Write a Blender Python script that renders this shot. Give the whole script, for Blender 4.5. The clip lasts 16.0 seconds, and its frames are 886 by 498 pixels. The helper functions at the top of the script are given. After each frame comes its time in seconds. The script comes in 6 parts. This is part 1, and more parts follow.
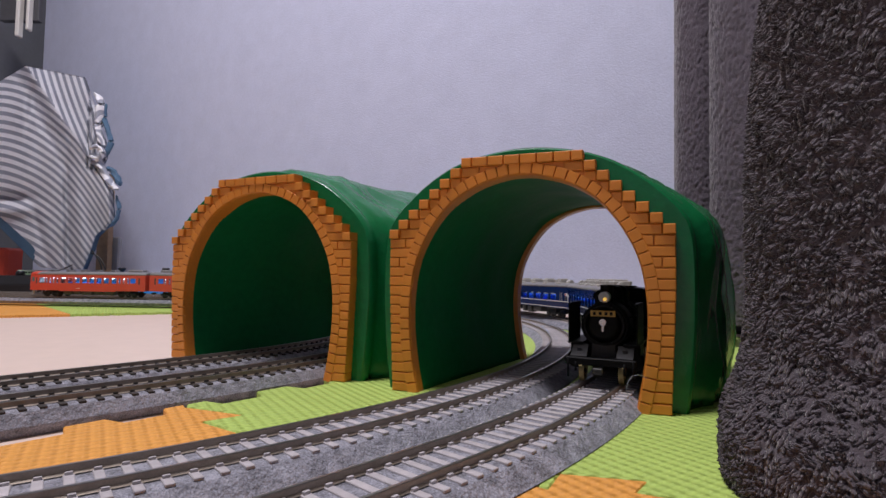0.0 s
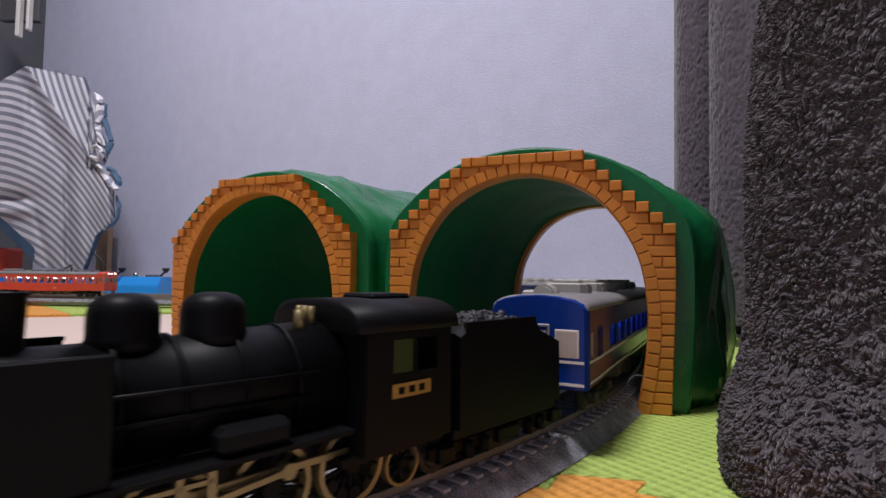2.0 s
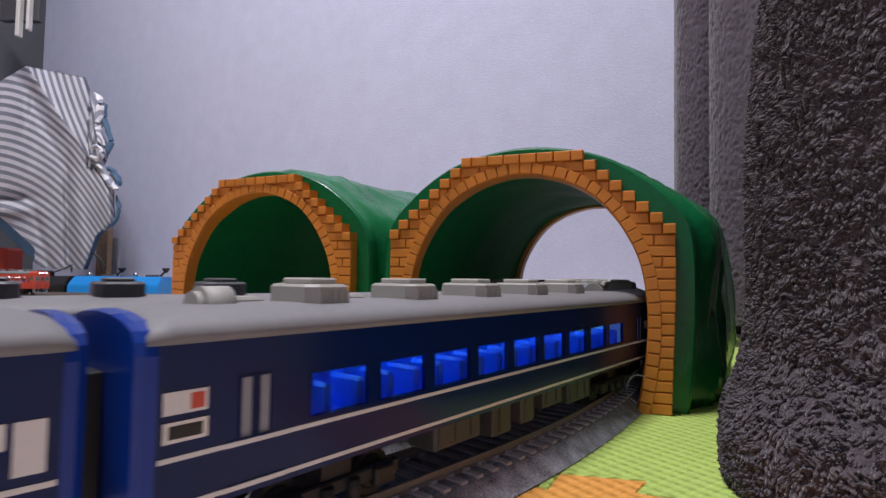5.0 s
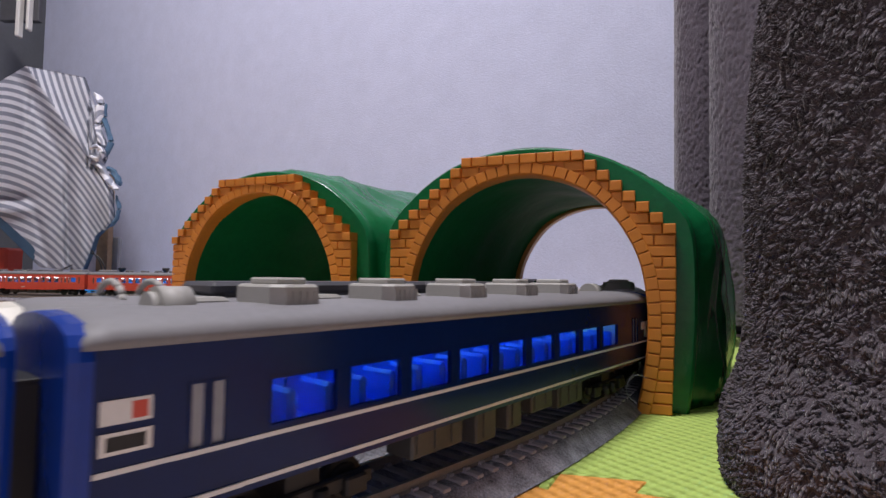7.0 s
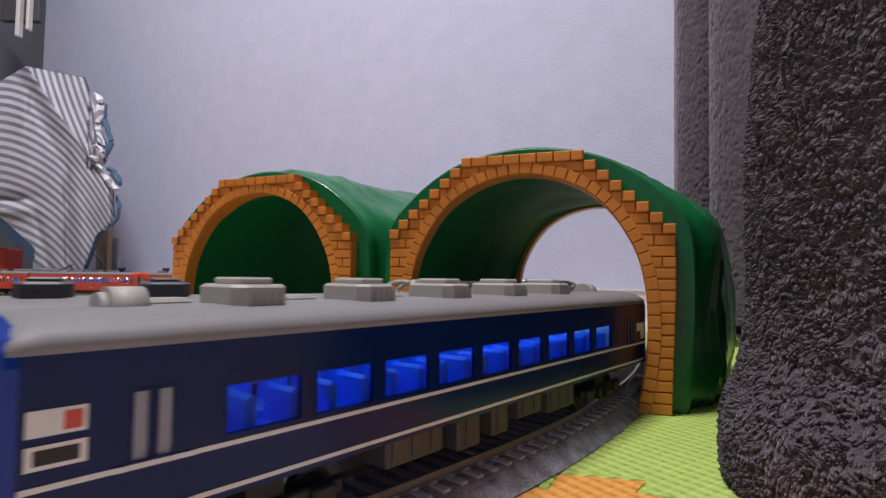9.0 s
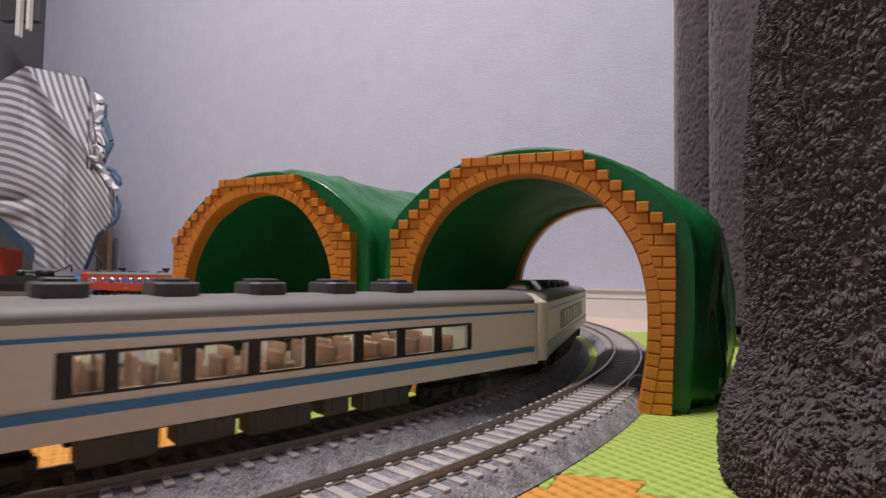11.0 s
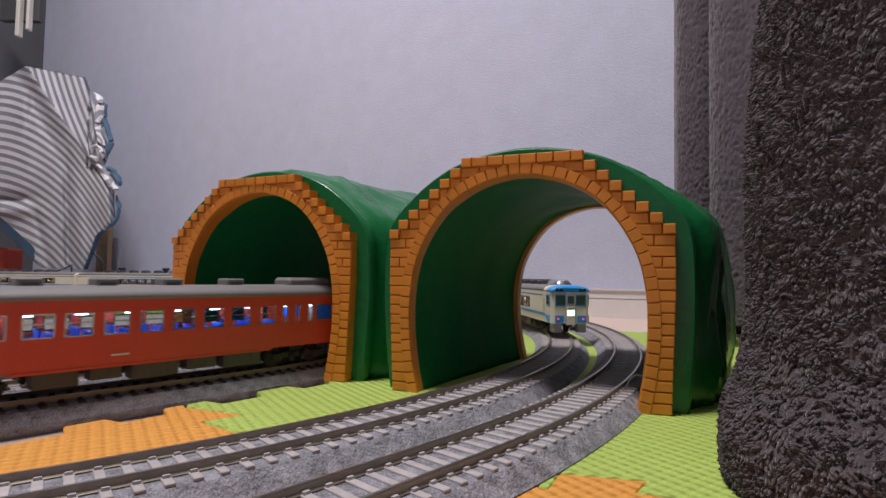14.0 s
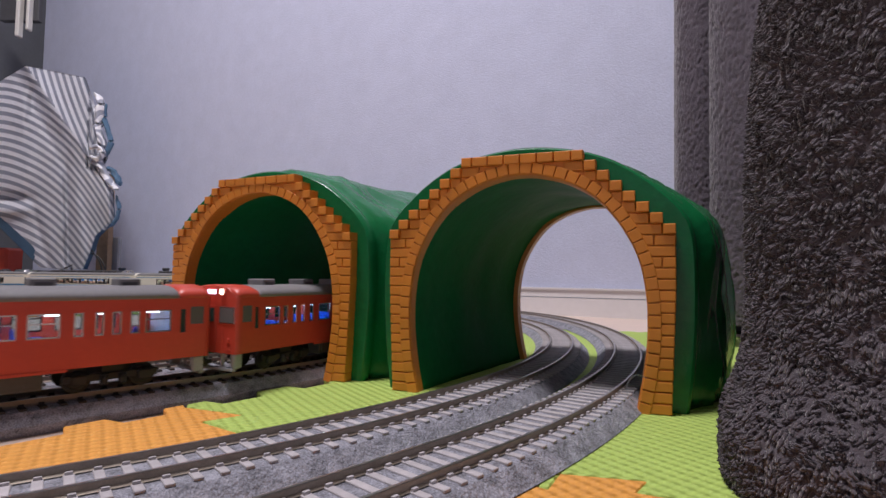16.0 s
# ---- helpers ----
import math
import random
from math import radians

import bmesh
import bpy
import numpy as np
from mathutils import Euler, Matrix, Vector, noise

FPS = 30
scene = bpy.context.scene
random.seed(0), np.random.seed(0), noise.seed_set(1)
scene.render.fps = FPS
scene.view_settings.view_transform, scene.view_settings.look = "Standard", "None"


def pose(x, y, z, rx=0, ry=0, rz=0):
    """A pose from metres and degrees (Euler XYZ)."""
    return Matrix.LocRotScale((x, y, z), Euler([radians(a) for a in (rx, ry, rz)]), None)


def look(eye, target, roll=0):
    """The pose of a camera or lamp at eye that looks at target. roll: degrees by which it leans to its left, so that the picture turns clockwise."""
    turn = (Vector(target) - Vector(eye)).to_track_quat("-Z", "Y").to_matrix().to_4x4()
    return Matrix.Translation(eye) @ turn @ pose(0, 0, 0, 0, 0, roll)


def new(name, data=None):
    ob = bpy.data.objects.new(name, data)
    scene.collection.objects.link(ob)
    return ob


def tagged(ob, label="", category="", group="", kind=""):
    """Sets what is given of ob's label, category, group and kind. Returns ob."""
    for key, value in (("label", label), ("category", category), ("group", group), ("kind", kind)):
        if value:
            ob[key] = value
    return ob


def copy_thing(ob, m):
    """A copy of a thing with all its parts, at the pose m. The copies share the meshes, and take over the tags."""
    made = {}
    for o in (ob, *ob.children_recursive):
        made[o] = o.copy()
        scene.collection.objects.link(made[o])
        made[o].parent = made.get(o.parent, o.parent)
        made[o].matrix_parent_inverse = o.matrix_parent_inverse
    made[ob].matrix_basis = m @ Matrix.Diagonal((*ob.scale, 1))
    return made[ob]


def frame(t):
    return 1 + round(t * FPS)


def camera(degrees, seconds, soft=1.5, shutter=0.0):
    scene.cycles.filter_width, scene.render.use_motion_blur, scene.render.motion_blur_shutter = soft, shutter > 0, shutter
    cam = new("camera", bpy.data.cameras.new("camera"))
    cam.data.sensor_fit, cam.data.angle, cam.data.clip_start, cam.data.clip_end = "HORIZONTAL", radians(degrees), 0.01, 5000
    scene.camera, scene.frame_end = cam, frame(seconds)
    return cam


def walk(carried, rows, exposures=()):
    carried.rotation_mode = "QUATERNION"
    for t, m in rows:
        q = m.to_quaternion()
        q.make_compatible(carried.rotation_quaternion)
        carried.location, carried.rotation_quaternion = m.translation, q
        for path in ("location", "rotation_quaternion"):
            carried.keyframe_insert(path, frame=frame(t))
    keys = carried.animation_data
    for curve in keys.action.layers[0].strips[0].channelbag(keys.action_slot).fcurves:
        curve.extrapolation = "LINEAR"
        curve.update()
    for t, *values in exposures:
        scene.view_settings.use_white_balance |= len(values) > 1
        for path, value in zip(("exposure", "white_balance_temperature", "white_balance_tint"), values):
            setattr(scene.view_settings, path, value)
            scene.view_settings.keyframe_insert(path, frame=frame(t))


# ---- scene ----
# A model railway on a living-room floor: two toy tunnels, four tracks, three kinds of train.
RT = 0.009          # top of rail above the mats
EYE = 0.0595
cam = camera(80, 16.0, soft=1.5, shutter=0.2)
CAM_POSE = look((0, 0, EYE), (0, 1, EYE + math.tan(radians(3.03))), roll=0.61)
walk(cam, [(0.0, CAM_POSE), (16.0, CAM_POSE)], exposures=[(0.0, -0.1, 6500, 14), (1.6, -0.1, 6500, 14), (2.7, 0.07, 6400, 13), (9.2, 0.05, 6650, 13), (11.6, -0.05, 7350, 12), (13.0, -0.14, 7250, 12), (14.5, -0.09, 6800, 12), (16.0, -0.07, 6550, 14)])

# ---- world and lights ----
world = bpy.data.worlds.new("world")
scene.world = world
world.use_nodes = True
world.node_tree.nodes["Background"].inputs[0].default_value = (0.62, 0.66, 0.8, 1)
world.node_tree.nodes["Background"].inputs[1].default_value = 0.25
scene.view_settings.exposure = 0.0


def area(name, place, target, sx, sy, power, color):
    d = bpy.data.lights.new(name, "AREA")
    d.shape, d.size, d.size_y, d.energy, d.color = "RECTANGLE", sx, sy, power, color
    ob = new(name, d)
    ob.matrix_world = look(place, target)
    return ob


area("ceiling_lamp", (-0.48, 0.06, 2.33), (-0.4, 0.15, 0.0), 0.5, 0.5, 56, (0.99, 0.965, 1.0))


# ---- materials ----
def material(name):
    m = bpy.data.materials.new(name)
    m.use_nodes = True
    nt = m.node_tree
    return m, nt, nt.nodes["Principled BSDF"]


def node(nt, kind, **values):
    n = nt.nodes.new(kind)
    for k, v in values.items():
        n.inputs[k.replace("_", " ")].default_value = v
    return n


def surface(name, color, rough=0.5, metal=0.0, vary=0.12, size=40.0, bump=0.0, bump_size=400.0, spread=0.0, coat=0.0):
    """A painted, plastic or mineral surface: colour that varies at two scales, and fine relief."""
    m, nt, b = material(name)
    tc = nt.nodes.new("ShaderNodeTexCoord")
    n1 = node(nt, "ShaderNodeTexNoise", Scale=size, Detail=4.0)
    n2 = node(nt, "ShaderNodeTexNoise", Scale=size * 9, Detail=3.0)
    add = nt.nodes.new("ShaderNodeMath")
    add.operation = "ADD"
    ramp = nt.nodes.new("ShaderNodeMapRange")
    ramp.inputs[1].default_value, ramp.inputs[2].default_value = 0.6, 1.4
    ramp.inputs[3].default_value, ramp.inputs[4].default_value = 1 - vary, 1 + vary
    mul = nt.nodes.new("ShaderNodeMix")
    mul.data_type, mul.blend_type = "RGBA", "MULTIPLY"
    mul.inputs[0].default_value = 1.0
    mul.inputs[6].default_value = (*color, 1)
    for n in (n1, n2):
        nt.links.new(tc.outputs["Object"], n.inputs["Vector"])
    nt.links.new(n1.outputs[0], add.inputs[0])
    nt.links.new(n2.outputs[0], add.inputs[1])
    nt.links.new(add.outputs[0], ramp.inputs[0])
    value = ramp.outputs[0]
    if spread:
        info = nt.nodes.new("ShaderNodeObjectInfo")
        r2 = nt.nodes.new("ShaderNodeMapRange")
        r2.inputs[3].default_value, r2.inputs[4].default_value = 1 - spread, 1 + spread
        nt.links.new(info.outputs["Random"], r2.inputs[0])
        m2 = nt.nodes.new("ShaderNodeMath")
        m2.operation = "MULTIPLY"
        nt.links.new(value, m2.inputs[0])
        nt.links.new(r2.outputs[0], m2.inputs[1])
        value = m2.outputs[0]
    nt.links.new(value, mul.inputs[7])
    nt.links.new(mul.outputs[2], b.inputs["Base Color"])
    b.inputs["Roughness"].default_value, b.inputs["Metallic"].default_value = rough, metal
    if coat:
        b.inputs["Coat Weight"].default_value, b.inputs["Coat Roughness"].default_value = coat, 0.15
    if bump:
        n3 = node(nt, "ShaderNodeTexNoise", Scale=bump_size, Detail=3.0)
        nt.links.new(tc.outputs["Object"], n3.inputs["Vector"])
        bp = node(nt, "ShaderNodeBump", Strength=bump, Distance=0.001)
        nt.links.new(n3.outputs[0], bp.inputs["Height"])
        nt.links.new(bp.outputs[0], b.inputs["Normal"])
    return m


def glow(name, color, strength):
    m, nt, b = material(name)
    b.inputs["Base Color"].default_value = (*color, 1)
    b.inputs["Emission Color"].default_value = (*color, 1)
    b.inputs["Emission Strength"].default_value = strength
    return m


def glass(name, color, rough=0.05, mix=0.75):
    """A thin clear pane: mostly see-through, with a gloss."""
    m, nt, b = material(name)
    b.inputs["Base Color"].default_value = (*color, 1)
    b.inputs["Roughness"].default_value = rough
    tr = nt.nodes.new("ShaderNodeBsdfTransparent")
    tr.inputs[0].default_value = (*color, 1)
    mx = nt.nodes.new("ShaderNodeMixShader")
    mx.inputs[0].default_value = mix
    nt.links.new(b.outputs[0], mx.inputs[1])
    nt.links.new(tr.outputs[0], mx.inputs[2])
    nt.links.new(mx.outputs[0], nt.nodes["Material Output"].inputs[0])
    return m


M_ORANGE = surface("orange_plastic", (0.70, 0.245, 0.030), 0.40, vary=0.1, size=60, spread=0.07, bump=0.15, bump_size=900)
M_GREEN = surface("green_plastic", (0.004, 0.15, 0.046), 0.26, vary=0.15, size=25, bump=0.35, bump_size=260)
M_GREEN.node_tree.nodes["Principled BSDF"].inputs["Specular IOR Level"].default_value = 0.4
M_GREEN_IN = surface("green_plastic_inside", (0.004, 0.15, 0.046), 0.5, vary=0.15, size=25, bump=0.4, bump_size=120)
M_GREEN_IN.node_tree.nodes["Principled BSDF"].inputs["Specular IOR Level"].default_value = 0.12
M_BED = surface("grey_ballast", (0.25, 0.25, 0.285), 0.9, vary=0.75, size=190, bump=1.0, bump_size=800)
M_TIE = surface("concrete_sleeper", (0.43, 0.40, 0.41), 0.8, vary=0.12, size=300, spread=0.08)
M_TIE_DARK = surface("dark_sleeper", (0.035, 0.028, 0.024), 0.8, vary=0.2, size=300, spread=0.1)
M_RAIL = surface("brown_rail", (0.31, 0.26, 0.21), 0.5, metal=0.3, vary=0.2, size=200)
M_RAILTOP = surface("nickel_rail_head", (0.42, 0.4, 0.37), 0.3, metal=0.9, vary=0.15, size=300)


def foam(name, color):
    """Foam with a basket-weave relief about 4 mm apart."""
    m = surface(name, color, 0.7, vary=0.07, size=18)
    nt = m.node_tree
    b = nt.nodes["Principled BSDF"]
    tc = nt.nodes.new("ShaderNodeTexCoord")
    mp = nt.nodes.new("ShaderNodeMapping")
    mp.inputs["Rotation"].default_value = (0, 0, radians(12))
    nt.links.new(tc.outputs["Object"], mp.inputs[0])
    sep = nt.nodes.new("ShaderNodeSeparateXYZ")
    nt.links.new(mp.outputs[0], sep.inputs[0])

    def op(kind, a, b2=None):
        n = nt.nodes.new("ShaderNodeMath")
        n.operation = kind
        for k, v in enumerate((a, b2)):
            if v is None:
                continue
            if isinstance(v, float):
                n.inputs[k].default_value = v
            else:
                nt.links.new(v, n.inputs[k])
        return n.outputs[0]
    u, v = op("MULTIPLY", sep.outputs[0], 2 * math.pi / 0.0064), op("MULTIPLY", sep.outputs[1], 2 * math.pi / 0.0064)
    chess = op("MULTIPLY", op("SINE", u), op("SINE", v))
    weave = op("POWER", op("ABSOLUTE", op("ADD", op("MULTIPLY", chess, 0.5), 0.5)), 1.6)
    bp = node(nt, "ShaderNodeBump", Strength=1.0, Distance=0.0016)
    nt.links.new(weave, bp.inputs["Height"])
    nt.links.new(bp.outputs[0], b.inputs["Normal"])
    return m


M_MAT_G = foam("green_foam", (0.41, 0.56, 0.12))
M_MAT_O = foam("orange_foam", (0.74, 0.33, 0.06))
M_FLOOR = surface("beige_floor", (0.69, 0.55, 0.47), 0.5, vary=0.05, size=6, bump=0.05, bump_size=200)
M_WALL = surface("pale_wallpaper", (0.57, 0.60, 0.76), 0.85, vary=0.07, size=22, bump=0.6, bump_size=330)
# colour of the unseen back wall, pale so that it gives fill light
M_WALL_BACK = surface("pale_bounce_wall", (0.55, 0.59, 0.76), 0.85, vary=0.08, size=14, bump=0.5, bump_size=260)
# wallpaper with shade put into its colour, which also keeps bounced light low
M_WALL_SHADE = surface("shaded_wallpaper", (0.11, 0.115, 0.125), 0.85, vary=0.08, size=14, bump=0.5, bump_size=260)
M_WHITE = surface("white_board", (0.75, 0.72, 0.72), 0.5, vary=0.04, size=10)
M_PLUSH = surface("grey_plush", (0.104, 0.086, 0.110), 0.95, vary=0.2, size=60, bump=0.5, bump_size=1500)
M_PLUSH.node_tree.nodes["Principled BSDF"].inputs["Sheen Weight"].default_value = 0.35
M_PLUSH.node_tree.nodes["Principled BSDF"].inputs["Sheen Roughness"].default_value = 0.45
M_ROBE = surface("dark_grey_fleece", (0.074, 0.061, 0.070), 0.95, vary=0.25, size=45, bump=0.5, bump_size=1500)
M_ROBE.node_tree.nodes["Principled BSDF"].inputs["Sheen Weight"].default_value = 0.3
M_ROBE.node_tree.nodes["Principled BSDF"].inputs["Sheen Roughness"].default_value = 0.45
M_BLUE = surface("blue_train_paint", (0.0015, 0.014, 0.080), 0.2, vary=0.08, size=50)
M_BLUE.node_tree.nodes["Principled BSDF"].inputs["Specular IOR Level"].default_value = 0.24
M_BLUE_END = surface("bright_blue_paint", (0.004, 0.036, 0.26), 0.26, vary=0.06, size=50)
M_BLUE_END.node_tree.nodes["Principled BSDF"].inputs["Specular IOR Level"].default_value = 0.35
M_STRIPE = surface("ivory_stripe", (0.74, 0.73, 0.70), 0.4, vary=0.05, size=80)
M_ROOF = surface("grey_roof_paint", (0.2, 0.195, 0.2), 0.6, vary=0.08, size=60)
M_ROOF_LIGHT = surface("silver_roof_paint", (0.34, 0.33, 0.33), 0.45, vary=0.08, size=60)
M_AC = surface("cooler_housing", (0.4, 0.385, 0.35), 0.55, vary=0.06, size=90)
M_AC_DARK = surface("dark_roof_panel", (0.07, 0.07, 0.078), 0.5, vary=0.12, size=60)
M_BLACK = surface("black_train_paint", (0.004, 0.004, 0.0048), 0.46, vary=0.2, size=80)
M_BLACK.node_tree.nodes["Principled BSDF"].inputs["Specular IOR Level"].default_value = 0.1
M_DECK = surface("dark_grey_deck", (0.010, 0.0105, 0.015), 0.55, vary=0.15, size=80)
M_UNDER = surface("underframe_grey", (0.07, 0.07, 0.062), 0.6, vary=0.2, size=80)
M_UNDER_D = surface("underframe_black", (0.016, 0.015, 0.014), 0.6, vary=0.2, size=80)
M_BRASS = surface("brass_parts", (0.27, 0.215, 0.1), 0.45, metal=0.6, vary=0.15, size=120)
M_STEEL = surface("bright_steel", (0.5, 0.5, 0.5), 0.25, metal=0.95, vary=0.1, size=120)
M_GOLD = surface("gold_plate", (0.36, 0.22, 0.05), 0.45, metal=0.3, vary=0.15, size=200)
M_COAL = surface("coal", (0.014, 0.014, 0.017), 0.5, vary=0.4, size=300, bump=1.0, bump_size=500)
M_RED = surface("red_train_paint", (0.58, 0.07, 0.042), 0.38, vary=0.06, size=50)
M_CREAM = surface("cream_train_paint", (0.74, 0.70, 0.60), 0.35, vary=0.05, size=50)
M_SKY = surface("sky_blue_paint", (0.02, 0.32, 0.80), 0.3, vary=0.06, size=50)
M_TEAL = surface("blue_stripe_paint", (0.025, 0.21, 0.44), 0.35, vary=0.06, size=50)
M_WHITEP = surface("white_train_plastic", (0.7, 0.68, 0.64), 0.4, vary=0.05, size=60)
M_GREYP = surface("grey_plastic", (0.34, 0.35, 0.38), 0.5, vary=0.1, size=60)
M_SEAT = surface("blue_seat_plastic", (0.01, 0.15, 0.8), 0.35, vary=0.1, size=80)
M_SEAT_BROWN = surface("orange_seat_plastic", (0.42, 0.25, 0.18), 0.5, vary=0.1, size=80)
M_INSIDE = surface("white_cabin_lining", (0.6, 0.6, 0.62), 0.5, vary=0.05, size=60)
M_BLACKRUB = surface("black_gasket", (0.012, 0.012, 0.013), 0.5, vary=0.1, size=60)
M_BRIGHTBLUE = surface("bright_blue_plastic", (0.015, 0.27, 0.72), 0.3, vary=0.05, size=40)
M_BOXBLACK = surface("black_plastic", (0.013, 0.013, 0.015), 0.45, vary=0.15, size=60)
M_GLASS = glass("window_glass", (0.85, 0.9, 0.92), 0.04, 0.9)
M_GLASS.node_tree.nodes["Principled BSDF"].inputs["Base Color"].default_value = (0.03, 0.035, 0.04, 1)
M_CABGLASS = glass("pale_cab_glass", (0.30, 0.31, 0.32), 0.08, 0.5)
M_DARKGLASS = glass("tinted_glass", (0.12, 0.2, 0.19), 0.05, 0.6)
M_OLIVE = glass("olive_pane", (0.055, 0.075, 0.02), 0.25, 0.3)
M_TAN = glass("frosted_pane", (0.5, 0.43, 0.36), 0.3, 0.25)
# opaque pane in the tone of the pale interior behind clear glass
M_PALEPANE = surface("pale_interior_tone", (0.50, 0.45, 0.41), 0.3, vary=0.15, size=120)
M_LED = glow("blue_interior_led", (0.10, 0.42, 1.0), 13.0)
M_LEDW = glow("white_interior_led", (0.75, 0.87, 1.0), 22.0)
M_LAMPW = glow("warm_headlight", (1.0, 0.86, 0.7), 3.5)
M_LAMPV = glow("violet_sign_light", (0.72, 0.66, 1.0), 2.6)
M_LAMPG = glow("greenish_sign_light", (0.62, 1.0, 0.74), 1.5)
M_LAMPR = glow("red_tail_light", (0.9, 0.05, 0.14), 1.0)
M_LAMPY = glow("amber_headlamp", (1.0, 0.6, 0.12), 0.7)


# ---- mesh helpers ----
def part(name, bm, mat, parent=None, label=""):
    me = bpy.data.meshes.new(name)
    bm.to_mesh(me)
    bm.free()
    for mm in (mat if isinstance(mat, (list, tuple)) else [mat]):
        me.materials.append(mm)
    ob = new(name, me)
    if parent:
        ob.parent = parent
    return tagged(ob, label)


def thing(name, label, category, group="", kind=""):
    return tagged(new(name), label, category, group, kind)


def box(bm, x0, x1, y0, y1, z0, z1, bevel=0.0, mat=0):
    r = bmesh.ops.create_cube(bm, size=1.0, matrix=Matrix.Translation(((x0 + x1) / 2, (y0 + y1) / 2, (z0 + z1) / 2)) @ Matrix.Diagonal((x1 - x0, y1 - y0, z1 - z0, 1)))
    fs = {f for v in r["verts"] for f in v.link_faces}
    for f in fs:
        f.material_index = mat
    if bevel:
        es = list({e for v in r["verts"] for e in v.link_edges})
        bmesh.ops.bevel(bm, geom=es, offset=bevel, segments=1, affect="EDGES", material=-1)
    return bm


def loft(bm, rings, closed=True, caps=True, mat=0, smooth=False):
    """Skin over rings of points with the same count."""
    vs = [[bm.verts.new(p) for p in r] for r in rings]
    n = len(vs[0])
    for a, b in zip(vs, vs[1:]):
        for i in range(n if closed else n - 1):
            f = bm.faces.new((a[i], a[(i + 1) % n], b[(i + 1) % n], b[i]))
            f.material_index, f.smooth = mat, smooth
    if caps and closed:
        for r in (vs[0][::-1], vs[-1]):
            f = bm.faces.new(r)
            f.material_index = mat
    return bm


def done(bm):
    bmesh.ops.recalc_face_normals(bm, faces=bm.faces)
    return bm


def smooth_line(pts, n):
    """A smooth line through points (Catmull-Rom), n steps in all."""
    pts = [Vector(p) for p in pts]
    ext = [pts[0] * 2 - pts[1]] + pts + [pts[-1] * 2 - pts[-2]]
    out = []
    m = len(pts) - 1
    for i in range(n + 1):
        f = min(i / n * m, m - 1e-6)
        k, u = int(f), f - int(f)
        a, b, c, d = ext[k:k + 4]
        out.append(0.5 * ((2 * b) + (c - a) * u + (2 * a - 5 * b + 4 * c - d) * u * u + (3 * b - a - 3 * c + d) * u ** 3))
    return out


# ---- where the tracks run ----
def lay(p0, heading, segments, back=1.0, step=0.004):
    """A track's line: its places, headings and distance from p0. Segments are (length, radius to the left, 0 for straight)."""
    h = radians(heading)
    x, y, s = p0[0] - back * math.cos(h), p0[1] - back * math.sin(h), -back
    xs, ys, hs, ss = [x], [y], [h], [s]
    for ln, r in [(back, 0)] + segments:
        n = max(1, round(ln / step))
        d = ln / n
        for _ in range(n):
            k = d / r if r else 0.0
            x, y, h, s = x + d * math.cos(h + k / 2), y + d * math.sin(h + k / 2), h + k, s + d
            xs.append(x), ys.append(y), hs.append(h), ss.append(s)
    return np.array(ss), np.array(xs), np.array(ys), np.array(hs)


LINE_A = lay((-0.0015, 0.1538), 47.126, [(0.5572, 0.6203), (0.3633, 0.43), (0.1146, 0), (0.1951, 0.43), (2.2, 0)], back=4.0)
LINE_B = lay((-0.1912, 0.0779), 24.322, [(0.662, 0.5107), (0.3633, 0.43), (0.1086, 0), (0.1951, 0.43), (2.2, 0)], back=4.0)
LINE_C = lay((-0.125, 0.27), 47.0, [(0.7156, 0.41), (0.0561, 0), (0.1861, 0.41), (2.2, 0)], back=4.0)
LINE_D = lay((-0.155, 0.318), 49.0, [(0.6072, 0.355), (0.0466, 0), (0.1611, 0.355), (2.2, 0)], back=4.0)


def at(line, s, off=0.0, z=RT):
    """The place at distance s, off metres to the right of the line's heading, and the heading."""
    x, y, h = (np.interp(s, line[0], line[k]) for k in (1, 2, 3))
    k = min(1.0, max(0.0, (-0.08 - x) / 0.4)) if y > 0.6 else 0.0      # the far side lies a little higher
    return Vector((x + off * math.sin(h), y - off * math.cos(h), z + 0.0080 * k * k * (3 - 2 * k))), h


def ride(line, s, length):
    """The pose of a vehicle whose two bogies, 0.7 of its length apart, sit on the line round s. Its front points along the heading."""
    a, b = at(line, s - 0.35 * length)[0], at(line, s + 0.35 * length)[0]
    d = b - a
    return Matrix.LocRotScale((a + b) / 2, Euler((0, -math.atan2(d.z, math.hypot(d.x, d.y)), math.atan2(d.y, d.x))), None)


# ---- the room ----
def ground():
    bm = bmesh.new()
    box(bm, -4, 3, -3, 4, -0.10, -0.004)
    tagged(part("floor", bm, M_FLOOR), "pale beige floor with fine scratches", "floor", kind="structure")


WALL_P, WALL_D = Vector((0.146, 0.945, 0)), Vector((-1, 0.6, 0)).normalized()
WALL_N = Vector((-0.6, -1, 0)).normalized()      # towards the room


def slab(name, a, b, z0, z1, t, mat, label, category):
    """An upright slab from a to b whose room side is the line a-b and which is t thick behind it."""
    d = (b - a).normalized()
    n = Vector((-d.y, d.x, 0))
    bm = bmesh.new()
    rings = []
    for p in (a, b):
        rings.append([p + Vector((0, 0, z0)), p + n * t + Vector((0, 0, z0)), p + n * t + Vector((0, 0, z1)), p + Vector((0, 0, z1))])
    loft(bm, rings)
    return tagged(part(name, done(bm), mat), label, category, kind="structure")


